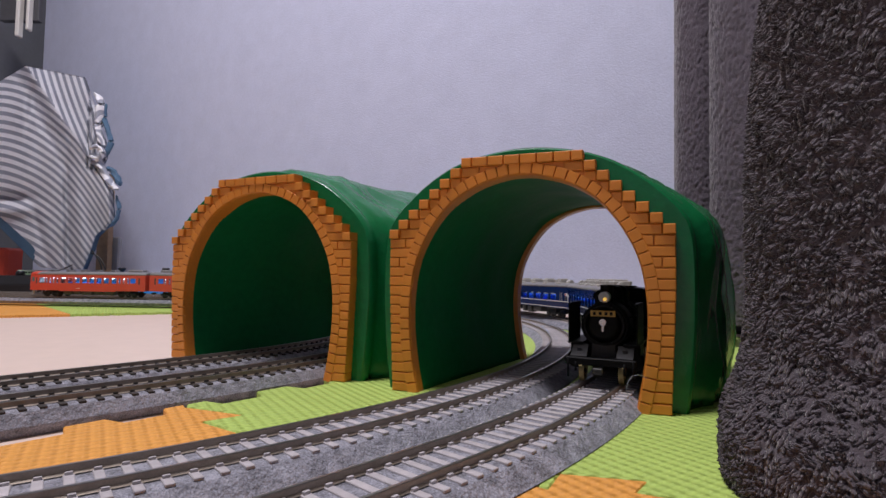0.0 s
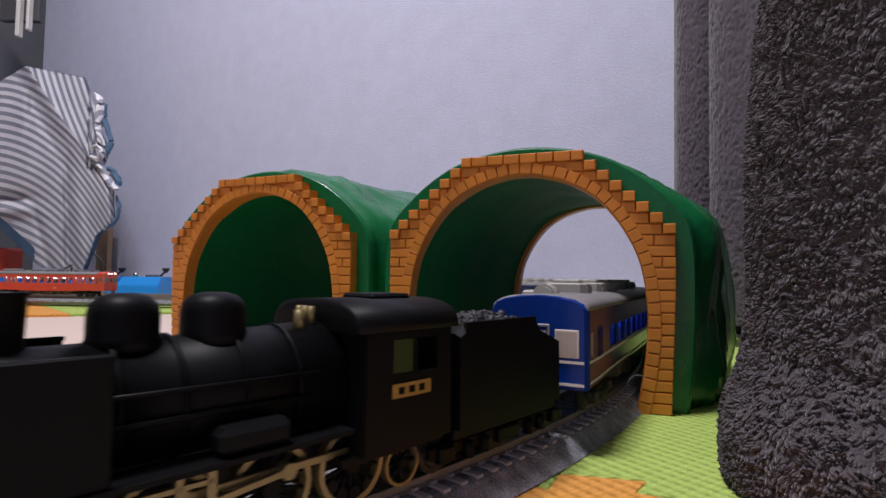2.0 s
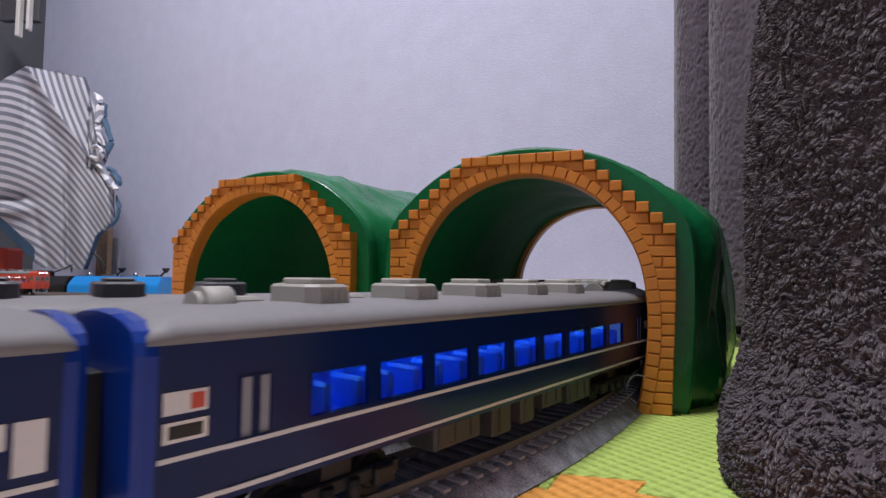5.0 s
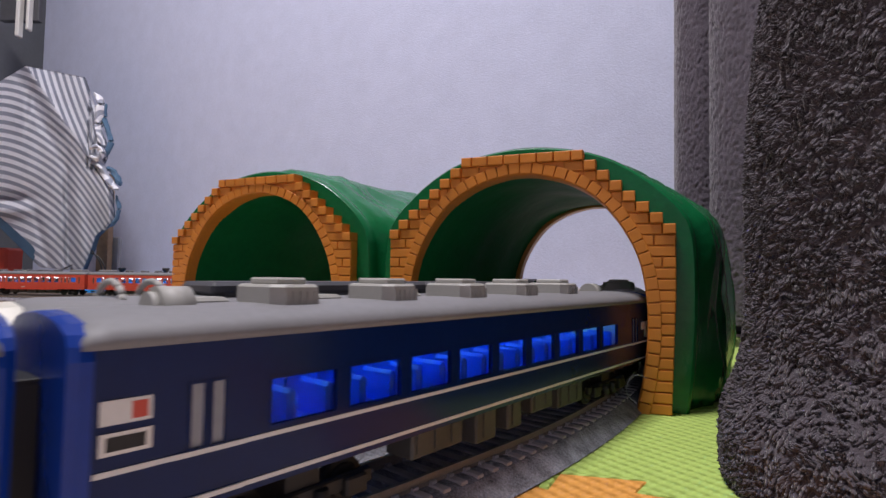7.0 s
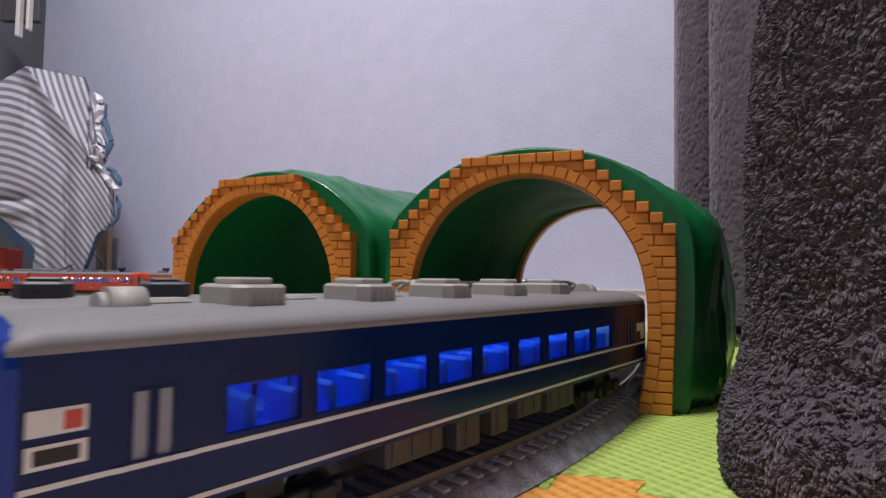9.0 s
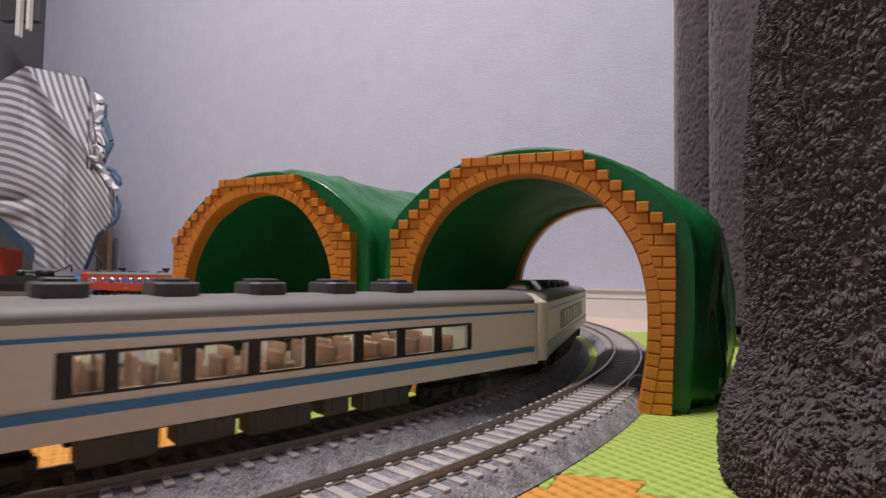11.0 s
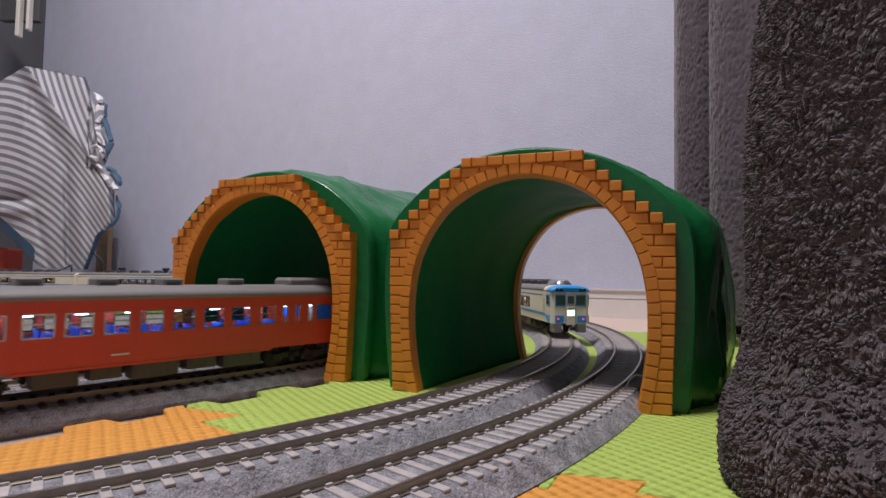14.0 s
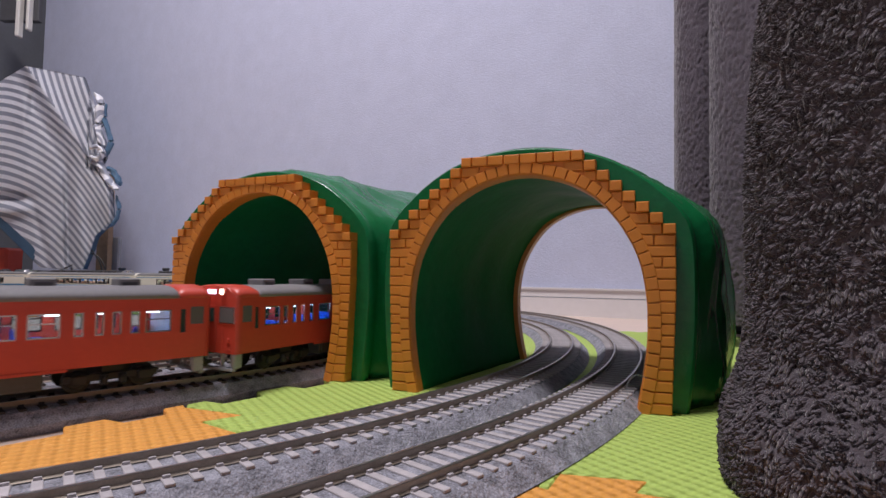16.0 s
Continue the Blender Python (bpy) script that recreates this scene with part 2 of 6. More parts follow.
def room():
    a, b = WALL_P - WALL_D * 1.6, WALL_P + WALL_D * 1.92
    # listed right to left as seen from the room, so the thickness lies behind
    slab("wall_north", b, a, -0.004, 2.4, 0.1, M_WALL, "pale lavender textured wallpaper on a plain wall", "wall")
    slab("baseboard", b + WALL_N * 0.008, a + WALL_N * 0.008, -0.004, 0.0262, 0.007, M_WHITE, "white painted baseboard with a groove", "baseboard")
    slab("baseboard_top", b + WALL_N * 0.006, a + WALL_N * 0.006, 0.0274, 0.0400, 0.005, M_WHITE, "upper strip of the white baseboard", "baseboard")
    slab("baseboard_cap", b + WALL_N * 0.009, a + WALL_N * 0.009, 0.0402, 0.0432, 0.008, M_WHITE, "white cap strip of the baseboard", "baseboard")
    # the west wall lies in shade, and that shade is in its colour
    slab("wall_west", Vector((b.x - 0.3, -2.5, 0)), b, -0.004, 2.4, 0.1, M_WALL_SHADE, "wallpapered side wall with its shade put into the dark grey", "wall")
    # added out of view: a pale reflector for the trains' near sides
    slab("wall_south", Vector((2.2, -2.5, 0)), Vector((b.x - 0.3, -2.5, 0)), -0.004, 2.4, 0.1, M_WALL_BACK, "unseen pale wall behind, added to throw light back", "wall")
    # unseen east wall, dark only to hold back bounced light
    slab("wall_east", a, Vector((2.2, -2.5, 0)), -0.004, 2.4, 0.1, M_WALL_SHADE, "unseen wall beside the curtain, darkened to curb bounced light", "wall")
    bm = bmesh.new()
    box(bm, -4, 3, -3, 4, 2.4, 2.5)
    tagged(part("ceiling", bm, M_WHITE), "plain white ceiling", "ceiling", kind="structure")


ground()
room()


# ---- foam mats ----
def jigsaw(a, b, n, depth, sign=1.0):
    """Points from a to b along an edge with n dovetail teeth."""
    a, b = Vector(a), Vector(b)
    d = b - a
    nrm = Vector((-d.y, d.x)).normalized() * depth * sign
    pts = []
    for i in range(n):
        for u, k in ((0.0, 0), (0.22, 0), (0.16, 1), (0.56, 1), (0.50, 0)):
            pts.append(a + d * ((i + u) / n) + nrm * k)
    return pts


def mat_tile(points, z1, mat, label):
    bm = bmesh.new()
    lo = [bm.verts.new((p[0], p[1], -0.004)) for p in points]
    hi = [bm.verts.new((p[0], p[1], z1 - 0.0006)) for p in points]
    n = len(points)
    f = bm.faces.new(hi)
    for i in range(n):
        bm.faces.new((lo[i], lo[(i + 1) % n], hi[(i + 1) % n], hi[i]))
    bmesh.ops.recalc_face_normals(bm, faces=bm.faces)
    r = bmesh.ops.inset_region(bm, faces=[f], thickness=0.0006, depth=0.0006)
    ob = part("floor_mat", bm, mat)
    return tagged(ob, label, "foam mat", "foam floor mats")


def mats():
    # the line that the mats' outer edge follows, with its open notches (metres along it)
    a, d = Vector((-0.150, 0.186)), Vector((0.0785, 0.0985)).normalized()
    out = Vector((-d.y, d.x)) * 0.011

    def notched(s0, s1, notches):
        pts = [a + d * s0 + out]
        for n0, n1 in notches:
            pts += [a + d * (n0 - 0.003) + out, a + d * n0, a + d * n1, a + d * (n1 + 0.003) + out]
        return pts + [a + d * s1 + out]
    seam = [Vector(p) for p in ((-0.1147, 0.2400), (-0.0985, 0.2340), (-0.0842, 0.2277), (-0.0972, 0.2167), (-0.0769, 0.2027), (-0.046, 0.190), (-0.052, 0.180), (-0.022, 0.166), (-0.012, 0.176),
                                (0.016, 0.164), (0.0301, 0.1524), (0.0363, 0.1646), (0.0609, 0.1590), (0.0545, 0.1507), (0.080, 0.139), (0.089, 0.150), (0.117, 0.137), (0.109, 0.126), (0.35, 0.030))]
    far = Vector((0.075, 0.625))
    edge = notched(0.0675, 0.185, [(0.079, 0.100), (0.124, 0.143)])
    green = [v + Vector((0.0004, 0.0006)) for v in seam] + [Vector((0.66, 0.22)), Vector((0.48, 0.50))] + jigsaw((0.48, 0.50), (0.235, 0.60), 5, 0.006, 1) + jigsaw((0.235, 0.60), far, 5, 0.006, 1) + [far, Vector((0.0, 0.42))] + edge[::-1]
    mat_tile(green, 0.0, M_MAT_G, "yellow-green foam mat with woven relief and jigsaw edges")
    edge = notched(-0.26, 0.066, [(-0.090, -0.069), (-0.047, -0.027), (-0.006, 0.0165), (0.037, 0.054)])
    orange = seam[::-1] + edge[::-1] + [Vector((-0.10, 0.095)), Vector((0.02, 0.118)), Vector((0.25, 0.030))]
    mat_tile(orange, 0.0, M_MAT_O, "orange foam mat with woven relief and jigsaw edges")
    g2 = [Vector((-0.54, 0.772)), Vector((-0.431, 0.838)), Vector((-0.30, 0.95)), Vector((-0.50, 1.22)), Vector((-0.90, 1.24)), Vector((-0.832, 1.07))]
    mat_tile(jigsaw(g2[0], g2[1], 6, 0.006, 1) + g2[1:], 0.0, M_MAT_G, "green foam mat under the far tracks")
    o2 = [Vector((-1.10, 0.60)), Vector((-0.62, 0.735)), Vector((-0.5415, 0.7725)), Vector((-0.8335, 1.0705)), Vector((-0.92, 1.24)), Vector((-1.3, 1.26))]
    mat_tile(o2, 0.0, M_MAT_O, "orange foam mat under the far tracks")


mats()


# ---- tracks ----
def sweep(bm, line, s0, s1, profile, step, mat=0, closed=False, caps=True):
    n = max(2, int((s1 - s0) / step))
    rings = []
    for i in range(n + 1):
        s = s0 + (s1 - s0) * i / n
        p, h = at(line, s)
        r = Vector((math.sin(h), -math.cos(h), 0))
        rings.append([p + r * o + Vector((0, 0, z - RT)) for o, z in profile])
    loft(bm, rings, True, caps, mat)


def track(line, s0, s1, tie_mat, label, foot=0.0, near=(0, 0), w=0.0213):
    t = thing("railway_track", label, "track", "model railway tracks")
    bm = bmesh.new()
    sweep(bm, line, s0, s1, [(0.0022 - w, foot), (w - 0.0022, foot), (w, min(0.0, foot + 0.004) + 0.0004), (0.0155, RT - 0.0036), (0.0135, RT - 0.0030), (-0.0135, RT - 0.0030), (-0.0155, RT - 0.0036), (-w, min(0.0, foot + 0.004) + 0.0004)], 0.01)
    part("ballast_bed", done(bm), M_BED, t, "grey granular ballast bed")
    for side in (-1, 1):
        bm = bmesh.new()
        o = side * 0.0087
        sweep(bm, line, s0, s1, [(o - 0.0011, RT - 0.0026), (o + 0.0011, RT - 0.0026), (o + 0.0004, RT - 0.0020), (o + 0.0006, RT - 0.0002), (o - 0.0006, RT - 0.0002), (o - 0.0004, RT - 0.0020)], 0.01)
        sweep(bm, line, s0, s1, [(o - 0.0006, RT - 0.0002), (o + 0.0006, RT - 0.0002), (o + 0.0005, RT), (o - 0.0005, RT)], 0.01, mat=1)
        part("rail", done(bm), [M_RAIL, M_RAILTOP], t)
    unit = bmesh.new()
    box(unit, -0.0013, 0.0013, -0.0152, 0.0152, -0.0034, -0.00245, bevel=0.0002)
    for side in (-1, 1):
        for e in (-1, 1):
            box(unit, -0.0009, 0.0009, side * 0.0087 + e * 0.0014 - 0.0005, side * 0.0087 + e * 0.0014 + 0.0005, -0.0025, -0.0017)
    me = bpy.data.meshes.new("sleeper")
    unit.to_mesh(me)
    unit.free()
    me.materials.append(tie_mat)
    rest_v, rest_f = [], []
    base_v = [v.co.copy() for v in me.vertices]
    base_f = [tuple(p.vertices) for p in me.polygons]
    s = s0 + 0.003
    while s < s1:
        p, h = at(line, s)
        m = Matrix.LocRotScale(p, Euler((0, 0, h)), None)
        if near[0] <= s <= near[1]:
            ob = new("sleeper", me)
            ob.parent = t
            ob.matrix_local = m
        else:
            k = len(rest_v)
            rest_v += [m @ v for v in base_v]
            rest_f += [tuple(i + k for i in f) for f in base_f]
        s += 0.0066
    if rest_v:
        me2 = bpy.data.meshes.new("far_sleepers")
        me2.from_pydata(rest_v, [], rest_f)
        me2.materials.append(tie_mat)
        ob = new("far_sleepers", me2)
        ob.parent = t
        tagged(ob, kind="stuff")
    return t


# ---- tunnels ----
TUNNEL_DEPTH = 0.142
INNER_TOP = 0.110
INNER_HALF = ((0.0, 52.6), (12.7, 55.2), (27.5, 57.2), (40.0, 57.8), (51.5, 57.3), (64.0, 55.3), (75.0, 51.5), (87.5, 44.2), (98.0, 34.6), (105.5, 21.8), (109.2, 9.0))
LEG_TOP, COURSES = 0.08435, 17
STEP_HALF = (0.0646, 0.0589, 0.0531, 0.0474, 0.0417, 0.0360, 0.0302)
STEP_H = 0.00512
LEG_HALF = 0.0699
TOP = LEG_TOP + STEP_H * len(STEP_HALF)


def inner_curve(grow=0.0, n=90):
    """The opening's edge from the left foot over the top to the right foot."""
    right = [Vector((h / 1000, z / 1000)) for z, h in INNER_HALF]
    pts = [Vector((-p.x, p.y)) for p in right] + [Vector((0, INNER_TOP))] + right[::-1]
    out = []
    for p in smooth_line(pts, n):
        d = Vector((p.x, max(0.0, p.y - 0.045)))
        d = d.normalized() * grow if d.length else d
        out.append((p.x + d.x, max(0.0, p.y + d.y)))
    return out


def inner_half(z, grow=0.0):
    """Half the width of the opening at height z."""
    zs, hs = [a / 1000 for a, _ in INNER_HALF] + [INNER_TOP], [b / 1000 for _, b in INNER_HALF] + [0.0]
    k = 0.0 if z < 0.045 else grow * (z - 0.045) / (INNER_TOP - 0.045)
    return float(np.interp(z - k, zs, hs)) + grow * (1.0 if z < 0.06 else max(0.35, 1 - (z - 0.06) / 0.1)) if z - k < INNER_TOP else 0.0


def outline_half(z):
    """Half the width of the stepped portal at height z."""
    if z < LEG_TOP:
        return LEG_HALF - 0.0024 * max(0.0, 1 - z / 0.055)
    return STEP_HALF[min(len(STEP_HALF) - 1, int((z - LEG_TOP) / STEP_H + 1e-6))]


def portal(parent, y, facing, brick_me, shift=0.0):
    """A brick portal in the plane y of its tunnel: a plate with the opening, and its bricks one by one."""
    thick = 0.010
    inner = inner_curve()
    bm = bmesh.new()
    outer = []
    for x, z in inner:          # outline on the same ray
        if z < 0.045:
            outer.append((math.copysign(outline_half(z) - 0.0008, x), z))
        else:
            dx, dz = x, z - 0.045
            k = 1.0
            while abs(dx * k) < outline_half(0.045 + dz * k + STEP_H) - 0.0008 and 0.045 + dz * k < TOP - 0.0012 and k < 3:
                k += 0.005
            outer.append((dx * k, min(TOP - 0.001, 0.045 + dz * k)))
    y0, y1 = (y, y + thick) if facing < 0 else (y - thick, y)
    rings = []
    for (xi, zi), (xo, zo) in zip(inner, outer):
        rings.append([(xi + shift, y0, zi), (xo + shift, y0, zo), (xo + shift, y1, zo), (xi + shift, y1, zi)])
    loft(bm, rings)
    part("portal_plate", done(bm), M_ORANGE, parent)

    def brick(cx, cz, bw, bh, turn=0.0, proud=0.0):
        ob = new("brick", brick_me)
        ob.parent = parent
        ob.matrix_local = Matrix.Translation((cx + shift, y + facing * proud, cz)) @ Matrix.Rotation(turn, 4, "Y") @ Matrix.Diagonal((bw, -facing, bh, 1))

    gap, ring = 0.0003, 0.0060
    # ring of blocks along the opening
    seg = [0.0]
    for a, b in zip(inner, inner[1:]):
        seg.append(seg[-1] + math.hypot(b[0] - a[0], b[1] - a[1]))
    ix, iz = [p[0] for p in inner], [p[1] for p in inner]
    count = round(seg[-1] / 0.0055)
    for i in range(count):
        m = seg[-1] * (i + 0.5) / count
        x, z = np.interp(m, seg, ix), np.interp(m, seg, iz)
        tx = np.interp(m + 0.002, seg, ix) - np.interp(m - 0.002, seg, ix)
        tz = np.interp(m + 0.002, seg, iz) - np.interp(m - 0.002, seg, iz)
        ln = math.hypot(tx, tz)
        nx, nz = -tz / ln, tx / ln
        grow = 1.06 if z > 0.05 else 1.0
        brick(x + nx * ring / 2, z + nz * ring / 2, seg[-1] / count * grow - gap, ring - gap, -math.atan2(tz, tx), 0.0006)
    # courses outside the ring
    rows = [(LEG_TOP * i / COURSES, LEG_TOP * (i + 1) / COURSES) for i in range(COURSES)]
    rows += [(LEG_TOP + STEP_H * i, LEG_TOP + STEP_H * (i + 1)) for i in range(len(STEP_HALF))]
    for k, (za, zt) in enumerate(rows):
        zm = (za + zt) / 2
        xo = outline_half(zm)
        xi = max(0.0, inner_half(zm, ring) - 0.0012)
        last = k == len(rows) - 1
        block = 0.0057 if k >= COURSES - 1 else 0.0
        for sd in (-1, 1):
            b = xo
            if block:           # a raised block ends each step
                brick(sd * (xo - block / 2), zm, block - gap, zt - za - gap, 0.0, 0.0014)
                b = xo - block
            a = 0.0 if last else xi
            if b - a < 0.0012:
                continue
            m = max(1, round((b - a) / (0.0082 if last else 0.0088)))
            cuts = [a + (b - a) * i / m for i in range(m + 1)]
            if m > 1 and k % 2 and not last:
                cuts = [a] + [c - (b - a) / m * 0.3 for c in cuts[1:-1]] + [b]
            if m == 1 and k % 4 == 1 and b - a > 0.009:
                cuts = [a, a + (b - a) * 0.45, b]
            for c0, c1 in zip(cuts, cuts[1:]):
                brick((c0 + c1) / 2 * sd, zm, c1 - c0 - gap, zt - za - gap, 0.0, 0.0012 if last else 0.0002)


HILL = ((73.5, 0), (76.0, 20), (77.5, 44), (77.5, 66), (76.0, 82), (71.0, 92), (61.5, 102), (50.0, 111), (37.0, 118.2), (20.0, 123.0), (0.0, 125.0))


def tunnel(place, heading, lean, seed, label):
    """lean: how far the back opening lies to the right of the front one."""
    depth = TUNNEL_DEPTH
    t = thing("toy_tunnel", label, "toy tunnel", "toy tunnels")
    t.matrix_world = pose(*place, 0, 0, heading - 90)
    bm = bmesh.new()
    rings = []
    for y, kx, kz in ((0.0085, 1.0, 1.0), (-0.0001, 1.0, 1.0), (-0.0007, 0.975, 0.96), (-0.0011, 0.92, 0.87), (-0.0012, 0.82, 0.74)):
        rings.append([(-0.5 * kx, y, -0.5 * kz), (0.5 * kx, y, -0.5 * kz), (0.5 * kx, y, 0.5 * kz), (-0.5 * kx, y, 0.5 * kz)])
    loft(bm, rings, smooth=False)
    done(bm)
    me = bpy.data.meshes.new("brick")
    bm.to_mesh(me)
    bm.free()
    me.materials.append(M_ORANGE)
    portal(t, 0.0, -1, me)
    # moulded green hill: a smooth collar at each end, a rough swollen skin between, and the vault inside
    half = [Vector((a / 1000, b / 1000)) for a, b in HILL]
    na = 84
    edge = smooth_line([Vector((-p.x, p.y)) for p in half] + half[-2::-1], na)
    vault = inner_curve(0.0012, na)
    mid = [Vector(((a.x + b[0]) / 2, (a.y + b[1]) / 2)) for a, b in zip(edge, vault)]
    ys = [0.0052, 0.0054, 0.0065, 0.0085, 0.0105, 0.0120, 0.0135] + [0.0135 + (depth - 0.027) * i / 54 for i in range(1, 54)]
    ys += [depth - y for y in (0.0135, 0.0120, 0.0105, 0.0085, 0.0065, 0.0054, 0.0052)]
    rings = []
    for y in ys:
        e = min(y, depth - y)                       # distance from the nearer end
        v = y / depth
        body = min(1.0, max(0.0, (e - 0.0105) / 0.012))
        body = body * body * (3 - 2 * body)
        trim = -0.0012 * max(0.0, 1 - (e - 0.0052) / 0.0014) if e < 0.0066 else 0.0
        dip = -0.0014 * math.exp(-((e - 0.0135) / 0.0022) ** 2)
        swell = body * math.sin(math.pi * v) ** 0.5
        ring_o, ring_i = [], []
        for i, p in enumerate(edge):
            q0, q1 = edge[max(0, i - 1)], edge[min(na, i + 1)]
            tg = (q1 - q0).normalized()
            n = Vector((-tg.y, tg.x))
            if i in (0, na):
                n = Vector((-1.0 if i == 0 else 1.0, 0))
            up = min(1.0, p.y / 0.11)
            side = 1.0 - up ** 3
            s = i / na * 6.0
            low = noise.noise(Vector((s * 1.6 + seed, y * 26, seed)))
            groove = abs(noise.noise(Vector((s * 0.9 + seed * 2, y * 85, 4.0 + 0.4 * s))))
            fine = noise.noise(Vector((s * 5.0, y * 150, seed)))
            d = trim + dip + swell * (0.0105 * side + 0.0030 * up) + body * (0.0040 * low - 0.0078 * groove * (0.4 + side) + 0.0010 * fine)
            w = p + n * d
            ring_o.append(Vector((w.x + lean * v, y, max(0.0, w.y) if i not in (0, na) else 0.0)))
            x, z = vault[i]
            wob = 1.0 + 0.020 * body * noise.noise(Vector((s * 1.2, y * 45, seed + 7))) + 0.006 * body
            ring_i.append(Vector((x * wob + lean * v, y, z * (1 + 0.012 * body * noise.noise(Vector((s * 2.0, y * 40, seed)))))))
        rings.append(ring_o + ring_i[::-1])
    loft_bm = bmesh.new()
    loft(loft_bm, rings, True, True, smooth=True)
    done(loft_bm)
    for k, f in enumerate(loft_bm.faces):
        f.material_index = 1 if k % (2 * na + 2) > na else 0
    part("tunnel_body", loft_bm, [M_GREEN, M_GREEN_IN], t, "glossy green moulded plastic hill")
    portal(t, depth, 1, me, lean)
    return t


tunnel((0.0377, 0.2574, 0), 69.7, 0.028, 1.0, "green plastic toy tunnel with orange brick portal over two tracks")
tunnel((-0.1156, 0.3258, 0), 67.0, 0.028, 5.0, "green plastic toy tunnel with orange brick portal, standing behind")

track(LINE_A, -0.45, 2.6, M_TIE, "curved track with concrete sleepers on a grey ballast bed", near=(-0.2, 0.62))
track(LINE_B, -0.45, 2.7, M_TIE, "curved track with concrete sleepers beside another track", near=(-0.2, 0.68))
track(LINE_C, -0.45, 2.6, M_TIE_DARK, "track with dark sleepers on a grey ballast bed", foot=-0.004, near=(-0.25, 0.3), w=0.0188)
track(LINE_D, -0.45, 2.6, M_TIE_DARK, "track with dark sleepers on a grey ballast bed", foot=-0.004, near=(-0.25, 0.3), w=0.0188)


# ---- vehicles ----
# Every vehicle points along +x, with its rail contact at z = 0.
def pierced(bm, side, y, x0, x1, z0, z1, holes, depth=0.0011, tuck=0.0):
    """A side wall in the plane y (side +1 or -1) with rectangular holes (xa, xb, za, zb) and their reveals. tuck leans its foot inwards."""
    xs = sorted({x0, x1, *[h[0] for h in holes], *[h[1] for h in holes]})
    zs = sorted({z0, z1, *[h[2] for h in holes], *[h[3] for h in holes]})
    vs = {}

    def vert(x, z, inset):
        key = (x, z, inset)
        if key not in vs:
            lean = tuck * max(0.0, (z0 + 0.010 - z) / 0.010)
            vs[key] = bm.verts.new((x, side * (y - inset - lean), z))
        return vs[key]

    def inside(xa, xb, za, zb):
        return any(h[0] - 1e-6 <= xa and xb <= h[1] + 1e-6 and h[2] - 1e-6 <= za and zb <= h[3] + 1e-6 for h in holes)
    for inset in (0.0, depth):
        for xa, xb in zip(xs, xs[1:]):
            for za, zb in zip(zs, zs[1:]):
                if not inside(xa, xb, za, zb):
                    bm.faces.new([vert(*q, inset) for q in ((xa, za), (xb, za), (xb, zb), (xa, zb))])
    for xa, xb, za, zb in holes:
        c = [(xa, za), (xb, za), (xb, zb), (xa, zb)]
        xi = [x for x in xs if xa <= x <= xb]
        for p, q in zip(c, c[1:] + c[:1]):
            bm.faces.new((vert(*p, 0.0), vert(*q, 0.0), vert(*q, depth), vert(*p, depth)))


def plate(bm, x0, x1, y, z0, z1, side, t=0.0003, mat=0):
    a, b = sorted((side * y, side * (y + t)))
    box(bm, x0, x1, a, b, z0, z1, mat=mat)


def roof_shape(bm, x0, x1, half, zg, zt, n=14, end=0.004):
    """A rounded roof from gutter height zg to zt, drawn in at its ends."""
    rings = []
    for x, k in ((x0, 0.0), (x0 + end * 0.3, 0.6), (x0 + end, 1.0), (x1 - end, 1.0), (x1 - end * 0.3, 0.6), (x1, 0.0)):
        r = []
        for i in range(n + 1):
            a = math.pi * i / n
            ca, sa = math.cos(a), math.sin(a)
            hw = half * (0.965 + 0.035 * k)
            r.append((x, hw * math.copysign(abs(ca) ** 0.7, ca), zg + (zt - zg) * (0.55 + 0.45 * k) * sa ** 0.75))
        rings.append(r)
    loft(bm, rings, True, True, smooth=True)
    return done(bm)


def cylinder(bm, a, b, r, n=16, r2=None, mat=0, smooth=True):
    a, b = Vector(a), Vector(b)
    q = (b - a).to_track_quat("Z", "Y").to_matrix()
    r2 = r if r2 is None else r2
    rings = [[p + q @ Vector((rr * math.cos(2 * math.pi * i / n), rr * math.sin(2 * math.pi * i / n), 0)) for i in range(n)] for p, rr in ((a, r), (b, r2))]
    loft(bm, rings, True, True, mat, smooth)
    return bm


def turned(bm, x, y, profile, n=20, mat=0):
    """A body turned round an upright axis: profile of (radius, z)."""
    rings = [[(x + r * math.cos(2 * math.pi * i / n), y + r * math.sin(2 * math.pi * i / n), z) for i in range(n)] for r, z in profile]
    loft(bm, rings, True, True, mat, True)
    return bm


